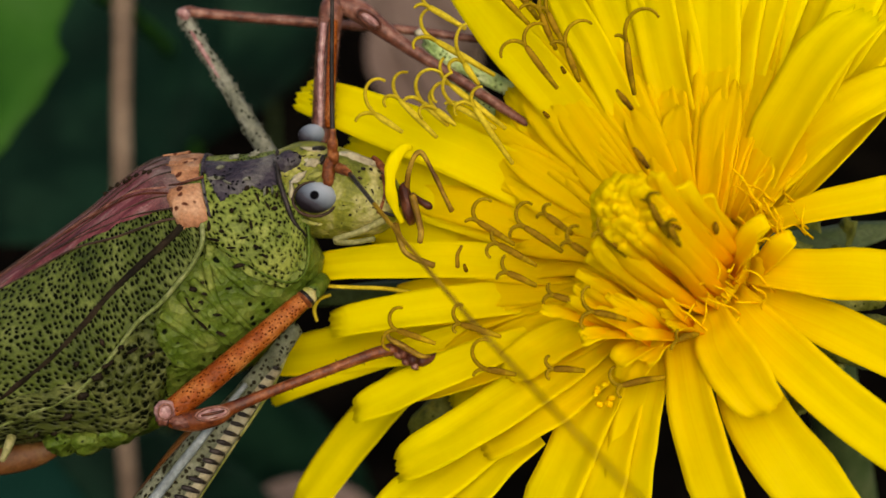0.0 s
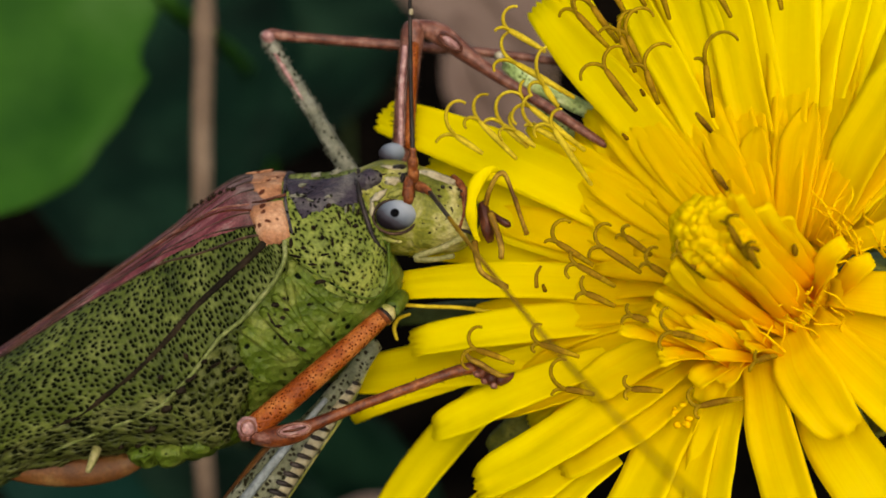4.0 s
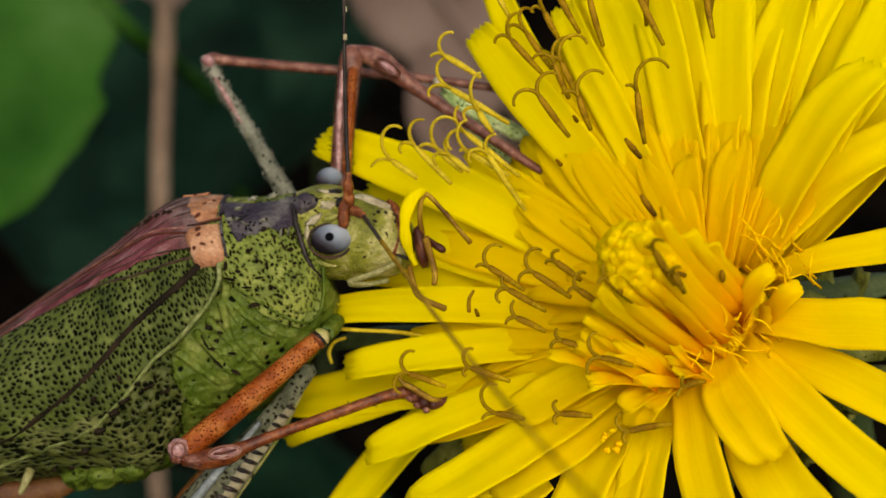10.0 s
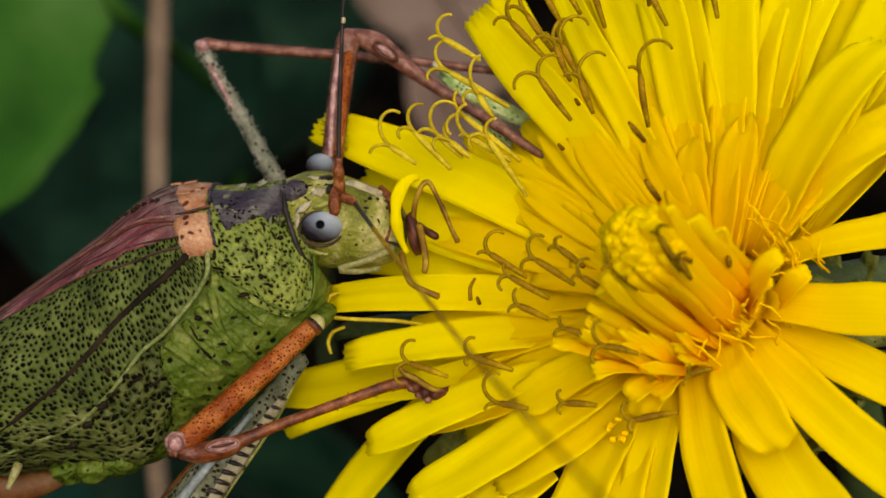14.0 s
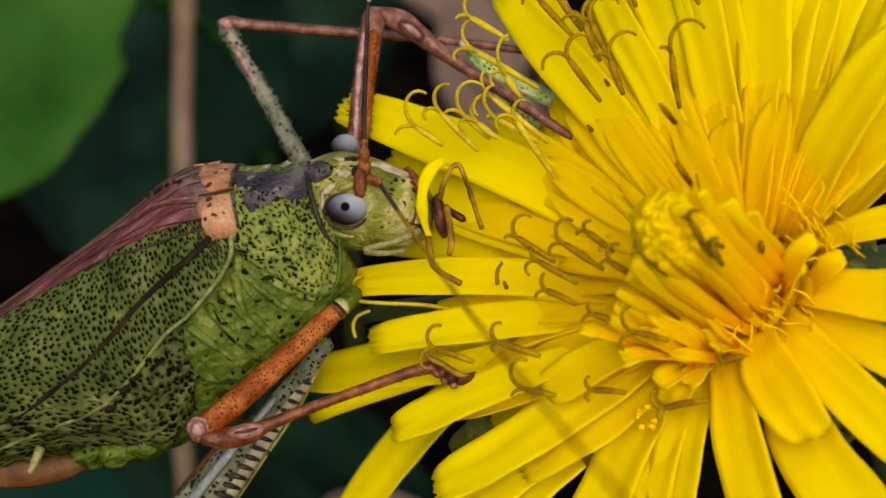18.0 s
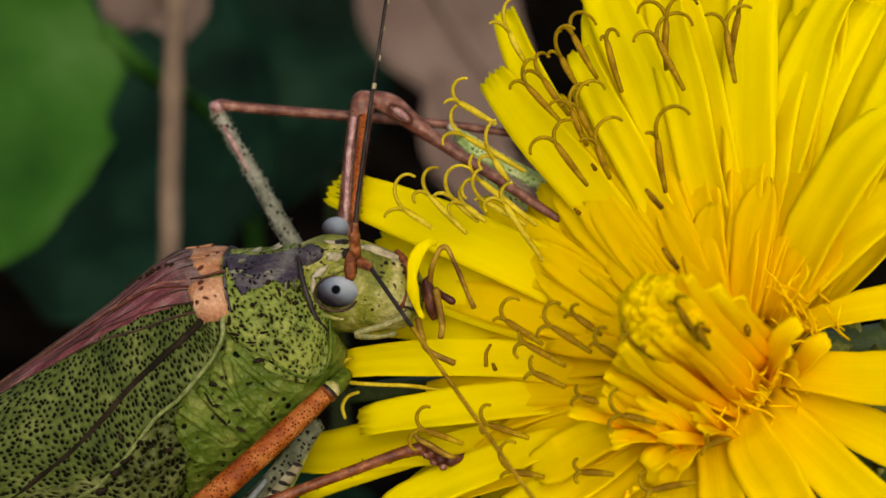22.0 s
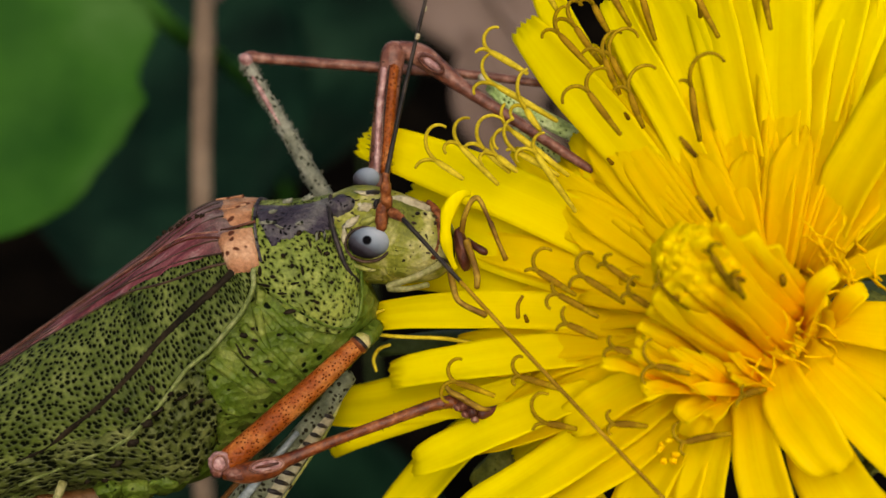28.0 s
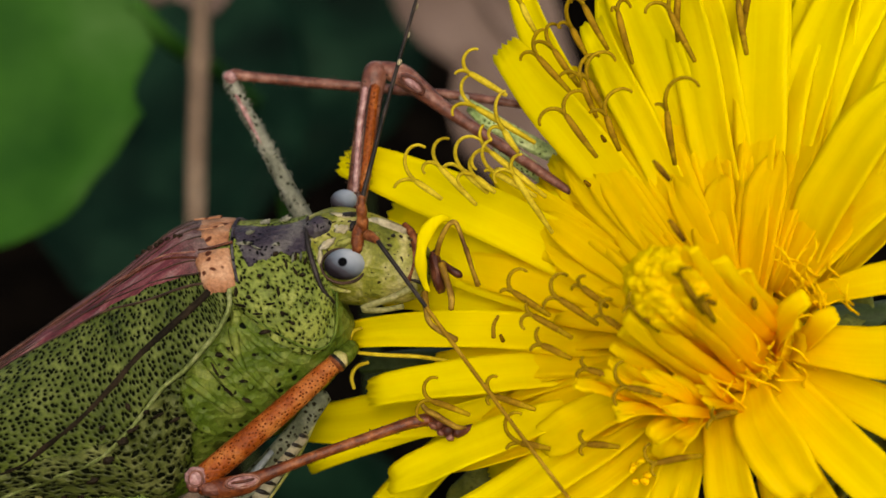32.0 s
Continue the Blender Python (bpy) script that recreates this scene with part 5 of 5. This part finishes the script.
palp_c = part("palp", limb([(758, 380, -0.9, 7), (766, 410, -0.5, 6), (772, 440, -0.3, 6), (770, 462, -0.3, 5)], 14, 8), M_PALP, cricket, "pale jointed mouth feeler", pivot=palp_c_root)
palp_d = part("palp", limb([(728, 430, -0.9, 6), (734, 460, -0.4, 6), (745, 485, -0.2, 5), (790, 508, -0.2, 6)], 14, 8), M_PALP, cricket, "olive-brown jointed mouth feeler", pivot=at(728, 430, -0.9))

# feelers
feeler_root = at(617, 270, -0.4)
feeler_up = part("feeler", limb([(617, 272, -0.4, 4.6), (618, 200, -0.2, 4), (621, 100, 0.2, 3.7), (625, 0, 0.6, 3.4), (632, -150, 1.2, 3), (640, -330, 2.0, 2.5)], 40, 8), M_BLACK, cricket, "long thin black feeler", pivot=feeler_root)
for y in (22, -28, -80, -130):
    part("ring", limb([(626 - (y - 20) * 0.05, y, 0.6, 4.1), (626 - (y - 20) * 0.05, y - 9, 0.65, 4.0)], 3, 8), M_CREAM, feeler_up)
feeler_low_root = at(646, 340, 0.4)
FEELER_AIM = at(1090, 870, 26) - feeler_low_root
feeler_bm = bmesh.new()
bow = FEELER_AIM.cross(Vector((0, 0, 1))).normalized()
tube(feeler_bm, [(*(feeler_low_root + FEELER_AIM * (u * 1.5) + bow * (0.5 * math.sin(u * math.pi))), 0.098 - 0.014 * min(u * 3, 1)) for u in [i / 44 for i in range(45)]], 8)
feeler_low = part("feeler", feeler_bm, M_FEELER, cricket, "long thin dark feeler that hangs before the flower", pivot=feeler_low_root)
base_bm = bmesh.new()
tube(base_bm, [(*(feeler_low_root + FEELER_AIM * (u * 1.5) + bow * (0.5 * math.sin(u * math.pi))), 0.105 - 0.12 * u) for u in [i / 80 for i in range(11)]], 8)
part("base_joint", base_bm, M_BLACK, feeler_low, "black lower part")

# near foreleg
K_FORE, C_FORE = at(340, 764, 0.5), at(566, 562, -0.6)
fore_femur = part("femur", limb([(574, 556, -0.8, 13), (558, 568, -0.6, 17), (500, 622, -0.2, 20), (420, 694, 0.2, 22), (365, 742, 0.4, 22.5), (338, 765, 0.5, 21), (327, 772, 0.5, 12)], 30, 18, 0.9), M_ORANGE, cricket, "orange-red dotted thigh of the foreleg", pivot=K_FORE)
part("collar", limb([(573, 556, -0.68, 17), (570, 559, -0.66, 18.5), (567, 562, -0.62, 17)], 6, 14), M_SCAPE, fore_femur, "rust-brown ring at the hip end")
part("collar", limb([(577, 552, -0.72, 15), (574, 555, -0.7, 18), (571, 558, -0.68, 17)], 6, 14), M_BLACK, fore_femur)
part("collar", limb([(584, 546, -0.75, 13), (579, 550, -0.74, 17), (575, 554, -0.7, 15)], 6, 14), M_FACE, fore_femur)
part("coxa", limb([(600, 528, -2.6, 14), (590, 541, -1.9, 16), (578, 553, -1.2, 16)], 10, 12), M_PLEURA, cricket, "green hip of the foreleg")
fore_tibia = part("tibia", limb([(338, 778, 0.5, 14), (375, 780, 0.7, 19), (420, 770, 0.9, 18), (448, 757, 0.8, 12), (520, 728, 0.4, 9.5), (620, 692, -0.4, 9.5), (700, 664, -1.0, 10.5), (738, 656, -1.2, 12)], 34, 14), M_RUST, cricket, "rust-brown shin of the foreleg", pivot=at(340, 776, 0.5))
part("knee_lobe", ball(at(329, 762, 0.8), (0.5, 0.52, 0.4), sheet_turn(1, 0.4), 0.25), M_KNEE, fore_tibia)
part("knee_lobe", ball(at(326, 776, 0.7), (0.34, 0.3, 0.4), sheet_turn(1, 0.4), 0.3), M_ROSE, fore_tibia)
part("knee_lobe", ball(at(356, 782, 0.95), (0.5, 0.28, 0.35), sheet_turn(1, 0.1), 0.3), M_ROSE, fore_tibia)
part("knee_lobe", ball(at(412, 766, 1.1), (0.75, 0.3, 0.3), sheet_turn(1, -0.15), 0.2), M_KNEE, fore_tibia)
part("ear_slit", limb([(392, 770, 1.42, 2), (412, 767, 1.5, 3), (432, 762, 1.42, 2)], 8, 6), M_JAW, fore_tibia)
part("knee_rim", tube(bmesh.new(), [(*(at(411, 767, 1.28) + Vector((0.72 * math.cos(a), 0.27 * math.sin(a) + 0.1 * math.cos(a), 0))), 0.07) for a in [i * 2 * math.pi / 24 for i in range(25)]], 6, cap=False), M_ROSE, fore_tibia)
part("knee_rim", tube(bmesh.new(), [(*(at(329, 763, 1.12) + Vector((0.3 * math.cos(a), 0.34 * math.sin(a), 0))), 0.06) for a in [i * 2 * math.pi / 20 for i in range(21)]], 6, cap=False), M_ROSE, fore_tibia)
part("tarsus", limb([(735, 656, -1.2, 12), (744, 659, -1.2, 7), (752, 665, -1.1, 13), (760, 670, -1.1, 8), (768, 676, -1.0, 13), (776, 679, -1.1, 7), (784, 678, -1.1, 11), (800, 674, -1.2, 8), (812, 668, -1.3, 5)], 36, 10), M_JAW, fore_tibia, "dark jointed foot")
for x, y in ((742, 668), (756, 680), (772, 688), (765, 662)):
    part("foot_pad", ball(at(x, y, -0.9), (0.2, 0.16, 0.2), sheet_turn(1, 0.5), 0.3, 10, 8), M_ROSE, fore_tibia)
part("claw", limb([(720, 626, -1.0, 3.5), (730, 640, -0.9, 5), (746, 648, -0.8, 6), (765, 660, -0.8, 6), (785, 670, -0.9, 5), (800, 670, -1.0, 3)], 18, 8), M_PALP, fore_tibia)

# far foreleg
far_fore_femur = part("femur", limb([(600, 300, -4.6, 16), (608, 240, -4.6, 19.5), (617, 160, -4.6, 20), (627, 90, -4.6, 20.5), (634, 52, -4.6, 21), (640, 38, -4.6, 12)], 22, 14), M_ROSE, cricket, "rose-brown thigh of the far foreleg with an orange ridge", pivot=at(636, 50, -4.6))
part("ridge", limb([(616, 262, -4.05, 8), (625, 160, -4.0, 9.5), (634, 76, -4.0, 9)], 12, 10), M_ORANGE, far_fore_femur)
part("groove", limb([(611, 262, -3.98, 2.2), (618, 160, -3.9, 2.6), (627, 76, -3.9, 2.4)], 12, 6), M_BLACK, far_fore_femur)
part("ridge", limb([(601, 262, -4.05, 5), (607, 160, -4.0, 6), (617, 80, -4.0, 6)], 12, 8), M_KNEE, far_fore_femur)
far_fore_tibia = part("tibia", limb([(642, 46, -4.8, 14), (680, 58, -4.8, 20), (715, 84, -4.8, 17), (760, 118, -4.6, 12), (850, 176, -4.2, 10), (930, 228, -3.6, 9), (990, 268, -3.0, 6)], 26, 12), M_ROSE, cricket, "rose-brown shin of the far foreleg", pivot=at(642, 46, -4.8))
part("knee_lobe", ball(at(698, 72, -4.3), (0.75, 0.35, 0.3), sheet_turn(1, 0.7)), M_ROSE, far_fore_tibia)
part("knee_lobe", ball(at(700, 74, -4.1), (0.5, 0.2, 0.25), sheet_turn(1, 0.7), 0.2), M_KNEE, far_fore_tibia)
part("knee_rim", tube(bmesh.new(), [(*(at(699, 73, -4.0) + sheet_turn(1, 0.7) @ Vector((0.62 * math.cos(a), 0.26 * math.sin(a), 0))), 0.055) for a in [i * 2 * math.pi / 24 for i in range(25)]], 6, cap=False), M_JAW, far_fore_tibia)
part("tarsus", limb([(975, 258, -3.1, 6), (990, 268, -3.0, 6), (1000, 274, -2.9, 3)], 5, 8), M_JAW, far_fore_tibia)

# far middle leg
mid_femur = part("femur", limb([(522, 325, -6.0, 18), (493, 275, -6.2, 16), (448, 195, -6.6, 13.5), (405, 120, -7.0, 11.5), (376, 70, -7.2, 11), (366, 58, -7.2, 7)], 24, 12), M_GREYLEG, cricket, "grey-green thigh with small bristles", pivot=at(374, 62, -7.2))
mid_tibia = part("tibia", limb([(366, 66, -7.3, 8), (385, 60, -7.3, 11), (420, 64, -7.3, 9), (600, 79, -7.0, 9), (760, 92, -6.6, 8), (900, 110, -6.0, 7)], 28, 10), M_ROSE, cricket, "rose-brown shin, nearly level", pivot=at(374, 62, -7.2))


part("knee_lobe", ball(at(376, 64, -6.95), (0.34, 0.3, 0.25), sheet_turn(1, 0.4), 0.3), M_KNEE, mid_tibia)
part("ridge", limb([(388, 94, -6.9, 4), (403, 122, -6.75, 5), (433, 174, -6.5, 5), (462, 224, -6.2, 3)], 14, 8), M_KNEE, mid_femur, "pinkish streak")


def bristles(points, n, length, seed):
    """Tiny hairs along a leg."""
    bm = bmesh.new()
    rnd = random.Random(seed)
    rows = spline(points, n)
    for i in range(1, n):
        c = at(*rows[i][:3])
        t = (at(*rows[min(i + 1, n)][:3]) - at(*rows[i - 1][:3])).normalized()
        a = rnd.uniform(0, 2 * math.pi)
        s = t.cross(Vector((0, 0, 1))).normalized()
        out = s * math.cos(a) + s.cross(t) * math.sin(a)
        p = c + out * size(rows[i][3], rows[i][2])
        q = p + (out + t * rnd.uniform(-0.2, 0.6)).normalized() * length * rnd.uniform(0.6, 1.3)
        tube(bm, [(*p, 0.035), (*q, 0.008)], 4)
    return bm


tagged(part("bristles", bristles([(508, 300, -6.1, 16), (448, 195, -6.6, 13), (405, 120, -7.0, 11), (376, 70, -7.2, 11)], 300, 0.17, 1), M_GREYLEG, mid_femur), kind="stuff")
tagged(part("bristles", bristles([(606, 260, -4.6, 20), (616, 160, -4.6, 20), (634, 52, -4.6, 20)], 90, 0.16, 2), M_VEIN, far_fore_femur), kind="stuff")
tagged(part("bristles", bristles([(380, 62, -7.3, 9), (600, 79, -7.0, 9), (760, 92, -6.6, 8)], 90, 0.14, 3), M_VEIN, mid_tibia), kind="stuff")
tagged(part("bristles", bristles([(448, 757, 0.8, 11), (520, 728, 0.4, 8.8), (620, 692, -0.4, 8.8), (700, 664, -1.0, 9.8), (738, 656, -1.2, 11)], 70, 0.09, 4), M_VEIN, fore_tibia), kind="stuff")

# near hind leg
hind = part("hind_femur", limb([(552, 612, -2.8, 15), (519, 658, -2.6, 18), (466, 734, -2.4, 27), (401, 814, -2.2, 37), (321, 914, -2.2, 46), (208, 1054, -2.6, 50), (70, 1220, -3.0, 36)], 34, 18, 0.7), M_MOTTLED, cricket, "grey-green hind thigh with black bars")
part("keel", limb([(462, 712, -1.7, 5), (408, 776, -1.5, 7), (338, 862, -1.3, 9), (282, 934, -1.25, 10), (186, 1054, -1.4, 10)], 20, 8), M_KEEL, hind, "pale blue-grey keel")
part("pale_stripe", limb([(520, 684, -2.3, 8), (482, 731, -2.1, 12), (418, 815, -1.9, 18), (326, 944, -1.85, 23), (240, 1050, -2.1, 24)], 24, 10, 0.7), M_CREAM, hind, "cream stripe under the black bars")
for k in range(17):
    u = k / 16
    x, y = 517 - 190 * u, 684 + 262 * u
    w = -1.85 + 0.5 * min(u * 2.0, 1)
    d = 7 + 10 * u
    part("dark_bar", limb([(x - d, y - 0.3 * d, w + 0.2, 2.8 + 1.8 * u), (x, y, w + 0.16, 3.8 + 1.8 * u), (x + d, y + 0.35 * d, w - 0.2, 2.4 + u)], 6, 6), M_BLACK, hind)
part("lower_rim", limb([(536, 660, -2.6, 3), (505, 724, -2.35, 3.4), (440, 818, -2.2, 4), (366, 926, -2.2, 5), (280, 1040, -2.3, 5)], 20, 8), M_FACE, hind)
part("hind_tibia", limb([(420, 756, -4.2, 10), (372, 800, -3.9, 15), (322, 862, -3.6, 18), (240, 975, -3.4, 19)], 18, 10), M_EGG, hind, "brown hind shin folded along the thigh")
# folds of the belly
for k, (x, y, r) in enumerate([(312, 728, 30), (276, 764, 31), (236, 790, 31), (190, 803, 29), (144, 808, 26)]):
    part("belly_fold", ball(at(x, y, -3.5), (size(r) * 1.35, size(r) * 0.95, 1.6), sheet_turn(1, -0.6 + 0.13 * k), 0.3), M_PLEURA, cricket)
# tail
part("ovipositor", limb([(150, 806, -4.6, 14), (95, 832, -4.4, 22), (20, 842, -4.2, 27), (-80, 836, -4.2, 25), (-200, 800, -4.4, 18), (-300, 740, -4.6, 8)], 24, 14, 0.5), M_EGG, cricket, "tan curved egg-laying blade")
part("cercus", limb([(52, 800, -2.6, 9), (44, 820, -2.2, 8), (34, 842, -2.0, 5)], 8, 8), M_PALE, cricket)

# the bit of floret in its jaws
morsel_root = at(745, 370, -0.8)
morsel_mesh = tube(bmesh.new(), [(*at(x, y, w), size(r)) for x, y, w, r in spline([(736, 428, -0.9, 5), (727, 408, -0.7, 6), (720, 380, -0.4, 11), (719, 354, -0.3, 9), (724, 328, -0.3, 13), (736, 307, -0.3, 11), (750, 297, -0.5, 8), (762, 298, -0.8, 5)], 26)], 8, 0.35)
morsel_uv = morsel_mesh.loops.layers.uv.new("UVMap")
for face in morsel_mesh.faces:
    for loop in face.loops:
        loop[morsel_uv].uv = (loop.vert.co.x * 0.3, 0.9)
morsel = single("petal_scrap", morsel_mesh, M_PETAL, morsel_root, "yellow strip of petal held in the jaws", "petal scrap")


# ---- what moves ----
SHIFT = [(0, 0.30, -0.12), (1, 0.30, -0.12), (2, 0.25, -0.08), (3, 0.24, -0.02), (6, 0.38, 0.0), (7, 0.40, -0.05), (8, 0.41, -0.13), (9, 0.40, -0.01), (10, 0.30, -0.03),
         (11, 0.12, -0.06), (12, 0.14, -0.06), (13, 0, 0), (14, -0.02, -0.02), (17, 0, 0), (20, 0, 0), (23, 0.05, -0.02), (24, 0.0, 0.0), (27, 0.04, 0.08), (28, 0.06, 0.02), (30, -0.05, -0.06), (31, -0.02, -0.19), (32, -0.05, -0.12)]


def aimed(ob, joint, far, rows):
    """Keeps a limb's joint in place while its other end goes with the body."""
    keys = []
    for t, x, y in rows:
        now = far + Vector((x, y, 0)) - joint
        was = far - joint
        q = was.rotation_difference(now)
        m = Matrix.Translation((joint - Vector((x, y, 0)) - ORIGIN[cricket]) * MM) @ q.to_matrix().to_4x4()
        keys.append((t, m))
    walk(ob, keys)


def stays(ob, rows):
    """Keeps a limb in place while the body shifts."""
    walk(ob, [(t, Matrix.Translation((ORIGIN[ob] - ORIGIN[cricket] - Vector((x, y, 0))) * MM)) for t, x, y in rows])


def swings(ob, rows):
    """Turns a part about its root: seconds, turn on the sheet, turn towards the viewer, in degrees."""
    home = (ORIGIN[ob] - ORIGIN[cricket]) * MM
    walk(ob, [(t, Matrix.Translation(home) @ pose(0, 0, 0, tip, 0, turn)) for t, turn, tip in rows])


def motions():
    walk(cricket, [(t, STAGE @ Matrix.Translation((ORIGIN[cricket] + Vector((x, y, 0))) * MM)) for t, x, y in SHIFT])
    aimed(fore_femur, K_FORE, C_FORE, SHIFT)
    aimed(far_fore_femur, ORIGIN[far_fore_femur], at(604, 290, -4.6), SHIFT)
    aimed(mid_femur, ORIGIN[mid_femur], at(525, 310, -6.0), SHIFT)
    for ob in (fore_tibia, far_fore_tibia, mid_tibia):
        stays(ob, SHIFT)
    swings(feeler_up, [(0, 1.5, 0), (2, 2, 0), (6, 4, 0), (9, 4.5, 0), (13, 0, 0), (19, 0, 0), (21, -4, 0), (23, -7, 0), (25.5, -9, 0), (28, -11, 0), (30, -13, 0), (32, -13, 0)])
    low = []
    for t, x, y, w in [(0, 1086, 846, 25), (6, 972, 745, 25), (9, 990, 745, 25), (13, 1030, 760, 26), (18, 1000, 745, 25), (19.5, 960, 720, 20), (21, 910, 672, 12), (23, 938, 682, 5), (24, 1047, 740, 5), (27, 1099, 817, 5), (29, 1090, 770, 5), (30, 1030, 745, 5), (31, 1020, 732, 5), (32, 973, 735, 5)]:
        q = FEELER_AIM.rotation_difference(at(x, y, w) - feeler_low_root)
        low.append((t, Matrix.Translation((feeler_low_root - ORIGIN[cricket]) * MM) @ q.to_matrix().to_4x4()))
    walk(feeler_low, low)
    chew = [(k * 0.5, math.sin(k * 1.7), math.sin(k * 2.9 + 1)) for k in range(65)]
    swings(palp_a, [(t, 2.0 * a, 1.5 * b) for t, a, b in chew])
    swings(palp_b, [(t, 4.0 * b + (16 if 9.8 < t < 13.2 else 0), 3.0 * a) for t, a, b in chew])
    swings(palp_c, [(t, 5.0 * a, 3.0 * b) for t, a, b in chew])
    swings(palp_d, [(t, 4.0 * b, 2.0 * a) for t, a, b in chew])
    rows = []
    for t, a, b in chew:
        x = float(np.interp(t, [r[0] for r in SHIFT], [r[1] for r in SHIFT]))
        y = float(np.interp(t, [r[0] for r in SHIFT], [r[2] for r in SHIFT]))
        rows.append((t, STAGE @ Matrix.Translation((morsel_root + Vector((x + 0.05 * a, y + 0.06 * b, 0))) * MM) @ pose(0, 0, 0, 3 * a, 0, 4 * b)))
    walk(morsel, rows)


motions()
